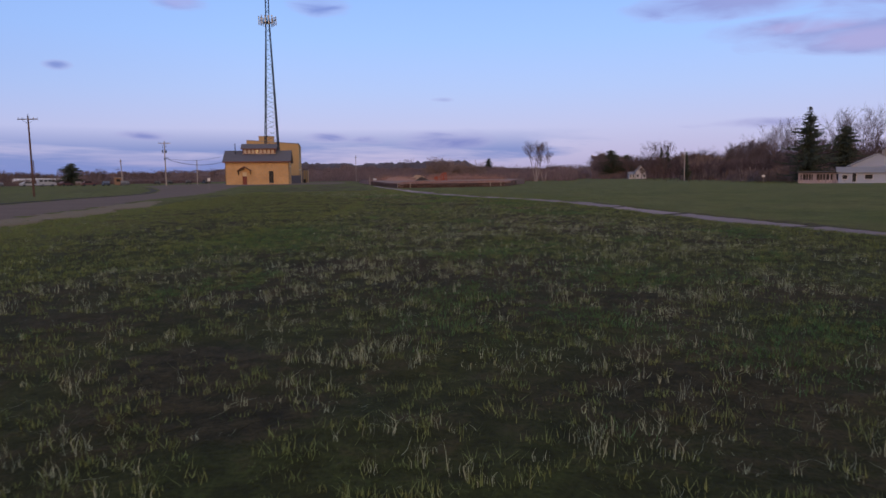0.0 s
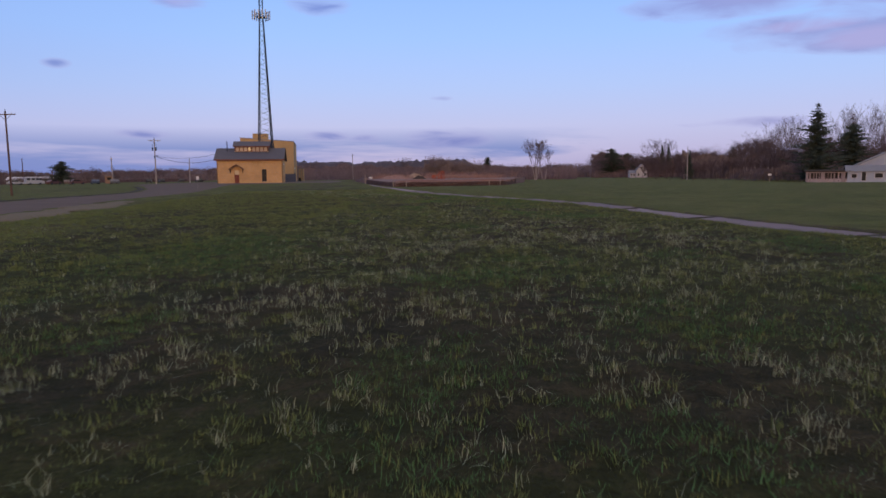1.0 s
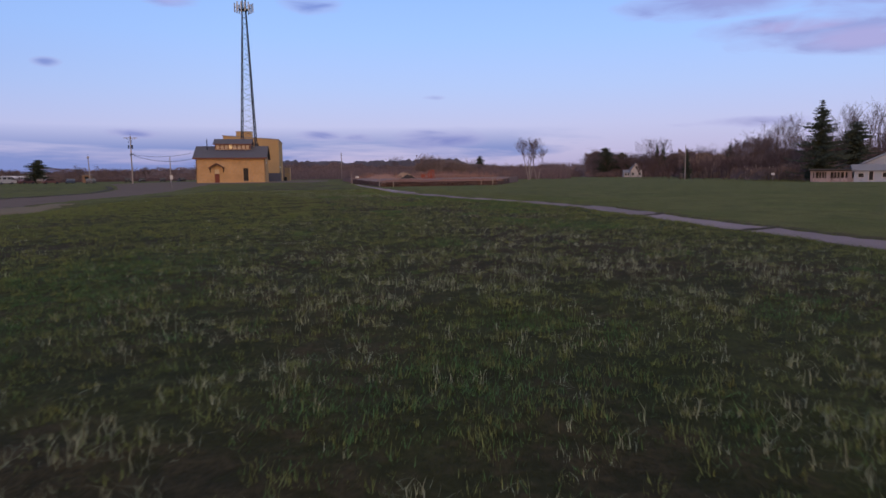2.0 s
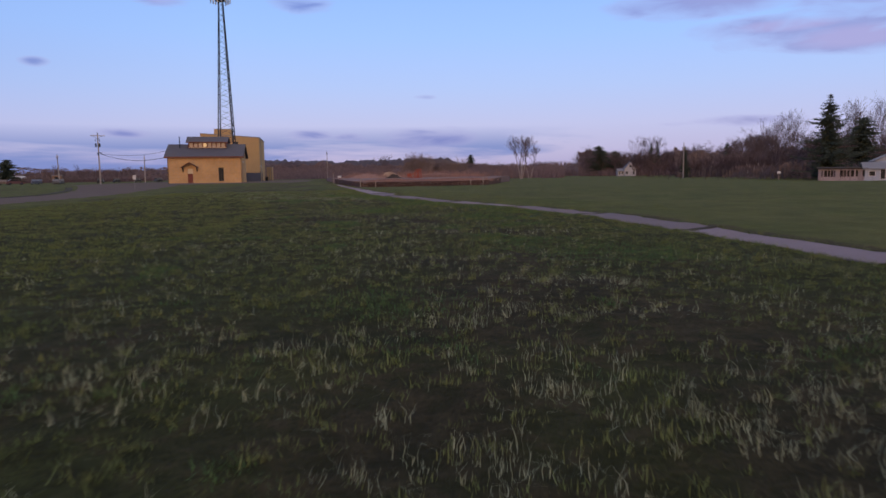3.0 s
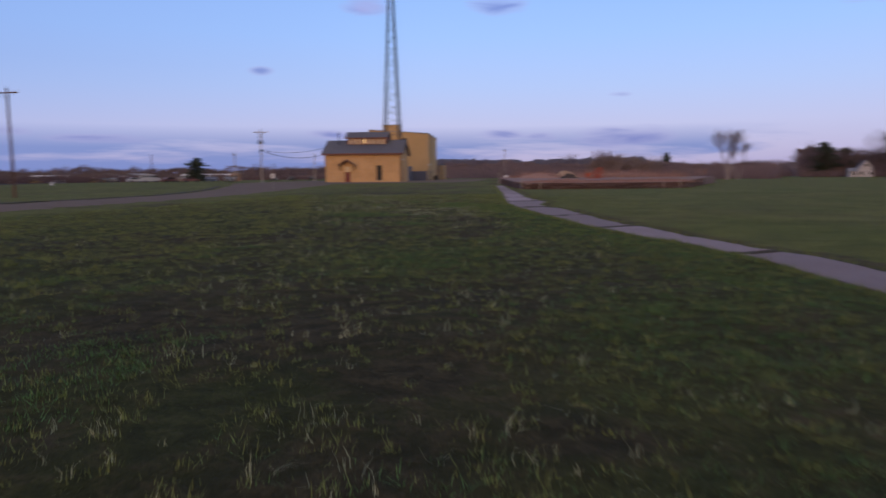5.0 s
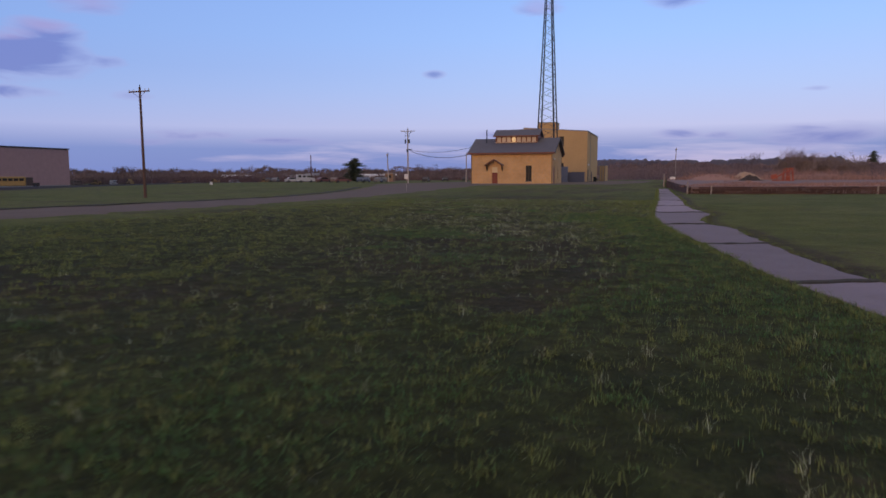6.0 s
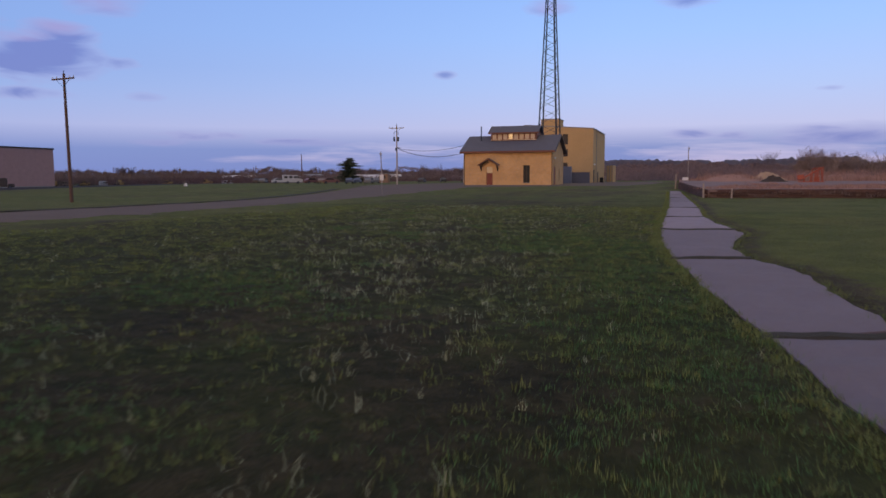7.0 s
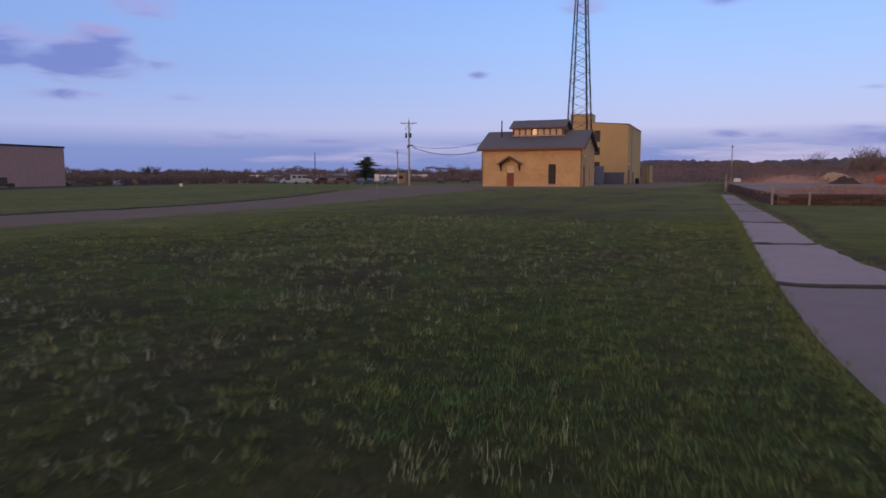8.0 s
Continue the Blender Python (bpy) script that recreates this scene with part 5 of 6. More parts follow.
def spruce(x, y, tall, wide, seed, label, ragged=0.35, dome=False, clear=0.08):
    rng = random.Random(seed)
    t = thing("spruce_tree", pose(x, y, surface(x, y), 0, 0, 0), label, "tree", "evergreen trees")
    part("trunk", rod((0, 0, -0.3), (0, 0, tall), tall * 0.016, 0.02, 8), BARK, t)
    v, f = [], []
    z = tall * clear
    while z < tall * 0.985:
        s = 1 - z / tall
        reach = wide * (min(1.0, s * 1.35) ** 0.85 if not dome else min(1.0, s * 2.6) ** 0.5) * (1 + ragged * 0.5 * math.sin(z * 1.9 + seed)) + 0.2
        for k in range(rng.randint(6, 8)):
            a = rng.uniform(0, 2 * math.pi)
            r = reach * rng.choice((0.45, 0.7, 0.9, 1.0, 1.15)) * rng.uniform(0.85, 1.1)
            c, sn = math.cos(a), math.sin(a)
            n = max(4, int(r / 0.17))
            droop = rng.uniform(0.25, 0.5) * (0.15 if dome else 1.0)
            for i in range(n):
                g = (i + rng.random()) / n
                px, pz = r * g, z - droop * r * g + (0.0 if dome else 0.35) * r * g * g
                size = (0.22 + 0.30 * (1 - g)) * (0.5 + 0.5 * min(1, r / 2))
                for _ in range(2):
                    o = Vector((c * px + rng.uniform(-1, 1) * size * 0.9, sn * px + rng.uniform(-1, 1) * size * 0.9, pz + rng.uniform(-0.9, 0.2) * size))
                    d = Vector((c + rng.uniform(-0.9, 0.9), sn + rng.uniform(-0.9, 0.9), rng.uniform(-1.1, 0.2))).normalized() * size * 1.3
                    e = d.orthogonal().normalized() * size * 0.36
                    b = len(v)
                    v += [o - d * 0.4 - e * 0.5, o + e, o + d, o - e]
                    f += [(b, b + 1, b + 2), (b, b + 2, b + 3)]
        z += rng.uniform(0.30, 0.55)
    mesh_object("crown", v, f, NEEDLE, t)
    return t


spruce(95.8, 160.3, 18.2, 5.6, 3, "tall dark spruce standing over the houses", 0.5)
spruce(119.0, 182.0, 15.0, 4.6, 8, "broad dark evergreen beside the white house", 0.25, True)
spruce(-112.2, 239.6, 7.4, 4.0, 5, "dark rounded pine in the vehicle yard", 0.3, True)
spruce(147.0, 392.0, 17.5, 3.4, 11, "dark evergreen behind the farmhouse")
spruce(153.0, 398.0, 19.0, 3.4, 12, "dark evergreen behind the farmhouse")
spruce(121.0, 402.0, 17.0, 7.0, 15, "dark rounded evergreen behind the farmhouse", 0.3, True)
spruce(131.0, 404.0, 14.5, 6.0, 16, "dark rounded evergreen behind the farmhouse", 0.3, True)
spruce(92.5, 224.0, 9.5, 1.5, 14, "narrow dark evergreen near the pale pole")
spruce(136.0, 284.0, 13.5, 4.2, 17, "small dark evergreen among bare trees")
spruce(45.0, 372.0, 12.2, 2.7, 21, "small dark round evergreen on the wood's edge", 0.2, True, 0.5)

def crown_segments(rng, tall, wide, stems, fork):
    """Trunk, limbs and fine twigs of a vase-shaped leafless tree whose twig ends make a rounded outline."""
    trunk, limbs = [], []

    def limb(p, way, length, r, level):
        q = p
        for i in range(3):
            way = (way + Vector((rng.gauss(0, 0.10), rng.gauss(0, 0.10), rng.uniform(-0.02, 0.12)))).normalized()
            e = q + way * (length / 3)
            r1 = r * 0.84
            limbs.append((q, e, max(r, 0.016), max(r1, 0.012)))
            q, r = e, r1
            if level < 4 and (i > 0 or level > 0):
                for _ in range(2 if i == 2 else 1):
                    a_ = rng.uniform(0, 2 * math.pi)
                    side = way.orthogonal().normalized()
                    side = side * math.cos(a_) + way.cross(side) * math.sin(a_)
                    d = (way + side * rng.uniform(0.35, 0.75) + Vector((0, 0, 0.12))).normalized()
                    limb(q, d, length * rng.uniform(0.5, 0.68), r * 0.62, level + 1)

    for n_ in range(stems):
        a_ = 2 * math.pi * n_ / stems + rng.uniform(0, 1)
        lean = Vector((math.cos(a_), math.sin(a_), 0)) * (0.20 if stems > 1 else 0.04)
        foot_, way = lean * 1.5 + Vector((0, 0, -0.3)), (Vector((0, 0, 1)) + lean).normalized()
        r = tall * (0.017 if stems == 1 else 0.010)
        top_ = foot_ + way * tall * fork
        mid_ = foot_.lerp(top_, 0.5) + Vector((rng.uniform(-0.15, 0.15), rng.uniform(-0.15, 0.15), 0))
        trunk += [(foot_, mid_, r, r * 0.85), (mid_, top_, r * 0.85, r * 0.7)]
        many = 5 if stems == 1 else 3
        for k in range(many):
            b_ = 2 * math.pi * k / many + rng.uniform(-0.4, 0.4)
            out_ = wide * rng.uniform(0.4, 1.0)
            limb(top_ - way * rng.uniform(0, 0.3) * tall * fork, (way + Vector((math.cos(b_), math.sin(b_), 0)) * out_).normalized(), tall * (1 - fork) * 0.50, r * 0.5, 0)
    return trunk, limbs


def bare_tree(x, y, tall, seed, bark, label, wide=0.55, stems=1, fork=0.3, twigs=TWIG):
    rng = random.Random(seed)
    trunk, limbs = crown_segments(rng, tall, wide, stems, fork)
    high = max(e.z for q, e, r0, r1 in limbs)
    t = thing("bare_tree", pose(x, y, surface(x, y), 0, 0, rng.uniform(0, 360)) @ Matrix.Diagonal((1, 1, tall / high, 1)), label, "tree", "bare trees")
    mesh_object("trunk", *tubes(trunk, 7), bark, t, smooth_shade=True)
    mesh_object("crown", *tubes(limbs, 3), twigs, t)
    return t


# x, y, height, seed, bark, label, spread, stems, fork
BARE = [
    (50.5, 266.0, 16.0, 31, BIRCH, "tall thin bare tree at the field edge", 0.12, 4, 0.42),
    (54.0, 268.0, 12.5, 52, BIRCH, "thin bare tree at the field edge", 0.12, 2, 0.4),
    (91.0, 183.0, 11.0, 32, BIRCH, "pale leaning birch clump at the field edge", 0.3, 3, 0.35),
    (95.5, 186.0, 12.5, 33, BIRCH, "pale leaning birch clump at the field edge", 0.3, 2, 0.35),
    (101.0, 190.0, 11.5, 53, BIRCH, "pale leaning birch clump at the field edge", 0.35, 2, 0.35),
    (147.6, 256.8, 24.0, 34, BARK, "tall spreading bare elm behind the fence", 0.6, 1, 0.26),
    (138.0, 254.0, 21.0, 36, BARK, "tall spreading bare elm behind the fence", 0.6, 1, 0.26),
    (161.6, 295.4, 21.5, 35, BARK, "tall bare grey tree behind the fence", 0.6, 1, 0.28),
    (152.0, 290.0, 18.0, 40, BARK, "bare grey tree behind the fence", 0.6, 1, 0.3),
    (143.0, 293.0, 16.0, 41, BARK, "bare grey tree behind the fence", 0.6, 1, 0.3),
    (131.0, 296.0, 14.5, 54, BARK, "bare grey tree near the pale pole", 0.5, 1, 0.35),
    (152.0, 228.0, 26.0, 37, BARK, "tall bare tree behind the white house", 0.42, 1, 0.3),
    (160.0, 229.0, 25.0, 38, BARK, "tall bare tree behind the white house", 0.5, 1, 0.3),
    (146.0, 226.0, 23.0, 39, BARK, "bare grey tree behind the white house", 0.4, 1, 0.3),
    (172.0, 230.0, 18.0, 49, BARK, "bare grey tree behind the white house", 0.5, 1, 0.3),
    (182.0, 236.0, 19.0, 51, BARK, "bare grey tree behind the white house", 0.5, 1, 0.3),
    (146.0, 400.0, 23.0, 42, BARK, "tall bare tree behind the farmhouse", 0.45, 2, 0.35),
    (154.0, 404.0, 22.0, 55, BARK, "tall bare tree behind the farmhouse", 0.45, 2, 0.35),
    (113.0, 398.0, 17.5, 43, BARK, "bare grey tree beside the farmhouse", 0.6, 1, 0.25),
    (15.5, 350.0, 13.5, 44, BARK, "rounded bare tree over the brush", 0.7, 2, 0.2, THORN),
    (20.5, 356.0, 13.0, 45, BARK, "rounded bare tree over the brush", 0.7, 2, 0.2, THORN),
    (17.0, 364.0, 12.0, 46, BARK, "rounded bare tree over the brush", 0.7, 2, 0.2, THORN),
    (30.0, 368.0, 9.5, 47, BARK, "rounded bare tree over the brush", 0.7, 2, 0.2, THORN),
    (124.0, 290.0, 12.5, 56, BARK, "bare grey tree near the pale pole", 0.5, 1, 0.3),
    (119.0, 283.0, 11.5, 57, BARK, "bare grey tree near the pale pole", 0.6, 1, 0.3),
    (138.0, 279.0, 14.5, 58, BARK, "bare grey tree behind the fence", 0.55, 2, 0.25),
    (145.0, 276.0, 15.5, 59, BARK, "bare grey tree behind the fence", 0.55, 1, 0.25),
    (126.0, 240.0, 14.5, 60, BARK, "bare grey tree behind the birches", 0.6, 1, 0.25),
    (118.0, 232.0, 13.0, 61, BARK, "bare grey tree behind the birches", 0.6, 2, 0.2),
    (112.0, 229.0, 12.0, 62, BARK, "bare grey tree behind the birches", 0.6, 1, 0.2),
    (134.0, 233.0, 15.5, 63, BARK, "bare grey tree behind the birches", 0.6, 1, 0.25),
    (0.0, 420.0, 14.0, 48, BARK, "bare tree among the brush", 0.5, 1, 0.3),
]
for row_ in BARE:
    bare_tree(*row_)

# ---- woods and scrub along the horizon ----


def wood(name, spots, tall_range, seed, label, mat=TWIG, levels=2, fan=3, width=1.0):
    """Many far leafless trees in one mesh."""
    rng = random.Random(seed)
    kinds = []
    for _ in range(7):
        trunk, rest = bare_segments(rng, 10.0, levels, fan, 0.85, 1, 0.16, 1)
        thin = [(a, b, max(r0, 0.055 * width), max(r1, 0.04 * width)) for a, b, r0, r1 in trunk + rest]
        v, f = tubes(thin, 3, 0.056 * width)
        kinds.append((np.array([tuple(p) for p in v]), [tuple(q) for q in f]))
    vs, fs, base = [], [], 0
    for x, y, z in spots:
        kv, kf = kinds[rng.randrange(7)]
        s = rng.uniform(*tall_range) / 10.0
        a = rng.uniform(0, 6.283)
        c, sn = math.cos(a), math.sin(a)
        sx1 = s * rng.uniform(0.8, 1.3)
        p = np.stack([(kv[:, 0] * c - kv[:, 1] * sn) * sx1 + x, (kv[:, 0] * sn + kv[:, 1] * c) * sx1 + y, kv[:, 2] * s + z], 1)
        vs.append(p)
        fs += [tuple(i + base for i in q) for q in kf]
        base += len(kv)
    ob = mesh_object(name, np.concatenate(vs).tolist(), fs, mat)
    return tagged(ob, label, "trees", kind="stuff")


def ring_spots(rng, az0, az1, r0, r1, n):
    spots = []
    for _ in range(n):
        a, r = radians(rng.uniform(az0, az1)), rng.uniform(r0, r1)
        x, y = r * math.sin(a), r * math.cos(a)
        spots.append((x, y, float(height(x, y)) - 0.3))
    return spots


rng = random.Random(77)
wood("bare_woods", ring_spots(rng, -24, 14, 455, 560, 240), (7.0, 11.0), 1, "band of bare brown woods along the horizon")
wood("bare_woods", ring_spots(rng, 15.5, 27, 405, 500, 260), (11.0, 16.5), 2, "band of bare brown woods behind the farmhouse")
wood("bare_woods", ring_spots(rng, 19, 29, 250, 330, 110), (4.5, 7.5), 3, "low bare woods beyond the lawn", DARKSCRUB, fan=4, width=0.7)
wood("bare_woods", ring_spots(rng, 28, 47, 235, 310, 210), (9.0, 16.0), 35, "bare brown woods behind the houses", fan=4, width=0.7)
wood("bare_woods", [(rng.gauss(19, 5), rng.gauss(354, 9), 0.0) for _ in range(50)] + [(rng.uniform(14, 38), rng.gauss(352, 9), 0.0) for _ in range(60)], (6.5, 10.5), 31, "rounded clump of fine bare trees over the brush", PALETHORN, fan=4, width=0.55)
wood("bare_scrub", [(rng.gauss(-1.4, 1.9), rng.gauss(171, 1.5), 1.35) for _ in range(150)], (0.5, 1.2), 32, "dry pinkish brush piled on the terrace", PINKBRUSH, fan=2, width=0.6)
wood("bare_scrub", [(rng.gauss(13.5, 4.0), rng.gauss(186, 2.4), 1.5) for _ in range(150)], (0.8, 1.8), 33, "dry reddish brush piled on the terrace", REDBRUSH, fan=2, width=0.6)
wood("bare_scrub", [(rng.uniform(-9, 30), rng.uniform(168, 232), 1.0) for _ in range(340)], (0.8, 2.2), 34, "low reddish brush growing on the terrace", REDBRUSH, fan=2, width=0.7)
wood("bare_scrub", ring_spots(rng, -8, 14, 250, 400, 180), (2.5, 6.0), 5, "reddish bare scrub behind the terrace", THORN)
wood("bare_scrub", [(x, y, z) for x, y, z in ((rng.uniform(98, 175), rng.uniform(196, 240), -0.2) for _ in range(170))], (3.0, 8.5), 6, "bare scrub under the trees by the houses", DARKSCRUB)
wood("bare_scrub", [(-236 + 72 * q + rng.uniform(-4, 4), 218 + 36 * q + rng.uniform(0, 52) ** 1.0, 0.0) for q in (rng.random() for i in range(380))], (1.2, 2.8), 21, "tangled dark scrub among the scrapped machines", DARKSCRUB, fan=3, width=0.6)
wood("bare_woods", [(rng.gauss(-377, 2.6), rng.gauss(378, 2.6), 0.0) for _ in range(16)], (7.5, 10.5), 41, "rounded far clump of fine bare trees", fan=4, width=0.8)
wood("bare_scrub", [(-175 + 80 * q + rng.uniform(-4, 4), 262 + 22 * q + rng.uniform(0, 60), 0.0) for q in (rng.random() for i in range(260))], (0.8, 1.9), 23, "low dark scrub beyond the grass", DARKSCRUB, fan=2, width=1.3)
wood("bare_scrub", [(rng.uniform(86, 99), rng.uniform(146, 158), -0.5) for _ in range(26)], (0.8, 2.6), 22, "low bare shrubs before the outbuildings", width=0.5)
wood("bare_woods", ring_spots(rng, 47, 100, 240, 330, 90), (8.0, 14.0), 9, "bare brown woods beyond the field")
wood("bare_woods", ring_spots(rng, -110, -75, 430, 600, 120), (6.0, 11.0), 10, "band of bare brown woods beyond the warehouse")
wood("bare_woods", ring_spots(rng, 100, 250, 420, 520, 120), (5.0, 9.0), 12, "band of bare woods behind the field")


def mass(name, az0, az1, r, tall, depth_, mat, label, seed, lump=0.4, step=0.12, fine=0.55):
    """A long bumpy thicket or wooded ridge that follows an arc, with an uneven top."""
    n = int((az1 - az0) / step)
    verts, faces, prof = [], [], [(0, -0.6), (0.12, 0.55), (0.3, 0.9), (0.5, 1.0), (0.75, 0.8), (1.0, -0.4)]
    for i in range(n + 1):
        az_ = az0 + (az1 - az0) * i / n
        a = radians(az_)
        end = min(1.0, 6.0 * min(i, n - i) / n + 0.05)
        crest = tall * end * (0.8 + lump * noise.noise((az_ * 0.16, seed, 0)) + lump * 0.7 * noise.noise((az_ * 0.9, seed, 3)) + lump * fine * noise.noise((az_ * 4.1, seed, 5)))
        for k, (d, h) in enumerate(prof):
            rr = r + depth_ * d + depth_ * 0.15 * noise.noise((az_ * 0.6, k * 3.1, seed))
            wob = 1 + 0.6 * fine * noise.noise((az_ * 3.3, k * 1.7, seed + 2))
            x, y = rr * math.sin(a), rr * math.cos(a)
            verts.append((x, y, float(height(x, y)) + (crest * h * wob if h > 0 else -1.0)))
    m = len(prof)
    for i in range(n):
        for k in range(m - 1):
            a = i * m + k
            faces.append((a, a + m, a + m + 1, a + 1))
    ob = mesh_object(name, verts, faces, mat)
    return tagged(ob, label, "woods", kind="stuff")


mass("thicket", -26, 26, 500, 9.5, 110, SCRUB, "brown thicket filling the far woods", 1.0, 0.22, fine=0.3)
mass("thicket", -110, -18, 560, 3.0, 120, SCRUB, "brown thicket beyond the vehicle yard", 2.0)
mass("thicket", 23.5, 52, 290, 4.5, 60, SCRUB, "brown thicket behind the houses", 3.0, 0.2, fine=0.2)
mass("thicket", -11, 14, 340, 6.0, 70, SCRUB, "reddish thicket behind the terrace", 4.0, 0.3, fine=0.3)
mass("wooded_ridge", -17.5, 9, 1250, 39.0, 200, RIDGE, "low dark wooded ridge on the horizon", 5.0, 0.16, 0.05, 0.15)
mass("thicket", 50, 252, 470, 7.0, 80, SCRUB, "brown thicket round the field", 6.0)
mass("wooded_ridge", -60, 40, 1500, 15.0, 300, RIDGE, "low dark wooded ridge on the horizon", 7.0, 0.3, 0.06, 0.25)
mass("wooded_ridge", -130, -50, 2000, 15.0, 300, RIDGE, "low dark wooded ridge on the horizon", 8.0, 0.3, 0.08, 0.25)
mass("wooded_ridge", 35, 235, 1600, 22.0, 300, RIDGE, "low dark wooded ridge on the horizon", 9.0, 0.3, 0.1)


def arc(seed, az0, az1, r0, r1, n):
    r = np.random.RandomState(seed)
    a, d = np.radians(r.uniform(az0, az1, n)), r.uniform(r0, r1, n)
    return d * np.sin(a), d * np.cos(a)


def patch(seed, a, b, deep, n):
    """Places along a line from a to b, up to deep metres beyond it."""
    r = np.random.RandomState(seed)
    q = r.uniform(0, 1, n)
    return a[0] + (b[0] - a[0]) * q + r.uniform(-2, 2, n), a[1] + (b[1] - a[1]) * q + r.uniform(0, deep, n)


def brush(name, places, tall, sliver, width, mat, label, seed, rise=0.0, lump=0.3, grain=0.035, dome=None):
    """A tangle of thin twigs, standing at all heights up to an uneven top, in one mesh."""
    x, y = places
    n = len(x)
    r = np.random.RandomState(seed)
    top = tall * np.array([0.8 + lump * noise.noise((a * grain, b * grain, seed)) + lump * 0.9 * noise.noise((a * grain * 4, b * grain * 4, seed + 1)) for a, b in zip(x, y)])
    if dome:
        top = top * np.sqrt(np.maximum(0.04, 1 - ((x - dome[0]) ** 2 + (y - dome[1]) ** 2) / dome[2] ** 2))
    h = r.uniform(sliver[0], sliver[1], n)
    z = height(x, y) + rise + np.maximum(0.0, top - h) * r.uniform(0, 1, n) ** 0.8 - 0.05
    a, lean = r.uniform(0, 2 * np.pi, n), r.uniform(0, 2 * np.pi, n)
    wd = width * r.uniform(0.6, 1.4, n) / 2
    tilt = h * np.abs(r.normal(0, 0.28, n))
    side = np.stack([np.cos(a) * wd, np.sin(a) * wd, np.zeros(n)], 1)
    base = np.stack([x, y, z], 1)
    tip = base + np.stack([np.cos(lean) * tilt, np.sin(lean) * tilt, h], 1)
    v = np.stack([base - side, base + side, tip], 1).reshape(-1, 3)
    ob = mesh_object(name, v, np.arange(3 * n).reshape(-1, 3), mat)
    return tagged(ob, label, "brush", kind="stuff")


brush("twig_thicket", arc(1, -26, 15, 480, 560, 42000), 12.0, (1.0, 3.0), 0.38, THORN, "dense bare brown thicket along the horizon", 1)
brush("twig_thicket", arc(2, -9, 14, 300, 390, 48000), 8.4, (0.7, 2.2), 0.22, THORN, "dense reddish thicket behind the terrace", 2)
def disc(seed, x, y, r0, n):
    r = np.random.RandomState(seed)
    a, d = r.uniform(0, 2 * np.pi, n), r0 * np.sqrt(r.uniform(0, 1, n))
    return x + d * np.cos(a), y + d * np.sin(a)


brush("twig_thicket", disc(41, 17.5, 354, 7.0, 12000), 21.0, (0.7, 2.0), 0.10, PALETHORN, "rounded crown of fine bare twigs over the brush", 41, lump=0.15, grain=0.08, dome=(17.5, 354, 7.2))
brush("twig_thicket", disc(42, 29.0, 355, 13.0, 15000), 12.5, (0.7, 2.2), 0.12, PALETHORN, "fine bare thicket round a taller tree", 42, lump=0.25, grain=0.06, dome=(29.0, 355, 14.5))
brush("twig_thicket", arc(3, 15.2, 27, 412, 470, 34000), 16.5, (1.5, 5.0), 0.42, THORN, "dense bare brown thicket by the farmhouse", 3, lump=0.4)
brush("twig_thicket", arc(4, 22.0, 31, 262, 320, 30000), 11.5, (1.2, 4.0), 0.27, PALETHORN, "bare brown thicket beyond the lawn", 4, lump=0.45)
brush("twig_thicket", arc(14, 28.5, 48, 232, 290, 42000), 11.5, (1.5, 4.5), 0.24, PALETHORN, "tall brown thicket behind the houses", 14, lump=0.55)
brush("twig_thicket", arc(5, -78, -16, 580, 660, 34000), 13.0, (1.5, 4.5), 0.7, DARKTHORN, "dark bare thicket beyond the vehicle yard", 5)
brush("twig_thicket", arc(31, -62, -22, 430, 520, 26000), 6.5, (0.7, 2.4), 0.36, DARKTHORN, "bare scrub beyond the vehicle yard", 31, lump=0.45)
brush("dark_brush", patch(6, (-238, 219), (-166, 259), 46, 13000), 3.8, (0.35, 1.1), 0.18, SCRAPTWIG, "tangled brown brush among the scrapped machines", 6, lump=0.6, grain=0.05)
brush("dark_brush", patch(7, (-172, 262), (-95, 292), 50, 5000), 1.6, (0.3, 1.0), 0.2, SCRAPTWIG, "low brown brush beyond the grass", 7, lump=0.6, grain=0.06)
brush("dark_brush", patch(8, (86, 163), (128, 156), 22, 9000), 4.4, (0.6, 2.0), 0.22, DARKTHORN, "dark undergrowth round the spruces", 8)
brush("red_brush", patch(9, (-7, 168), (24, 172), 60, 16000), 1.5, (0.3, 1.0), 0.12, REDBRUSH, "low reddish brush growing over the terrace", 9, 0.9)
brush("dry_weeds", patch(10, (-1, 131), (20, 138), 38, 15000), 0.5, (0.15, 0.5), 0.09, REDBRUSH, "thin dry weeds on the bare terrace", 10, 0.76, 0.6, 0.15)
brush("dry_weeds", patch(11, (-0.8, 128.9), (19.4, 135.9), 0.5, 800), 0.8, (0.15, 0.6), 0.07, DARKTHORN, "dry weeds hanging over the sleeper wall", 11, 0.05, 0.6, 0.2)

# ---- grass and dead stems near the walk ----
TRACK = np.array([(0, -4), (0.2, 2), (0.9, 7.3), (2.9, 19.7), (4.5, 29.6), (5.6, 39.2), (5.9, 44.6), (5.6, 54.5), (4.4, 62.6), (1, 75), (-6, 90), (-14, 106)], float)


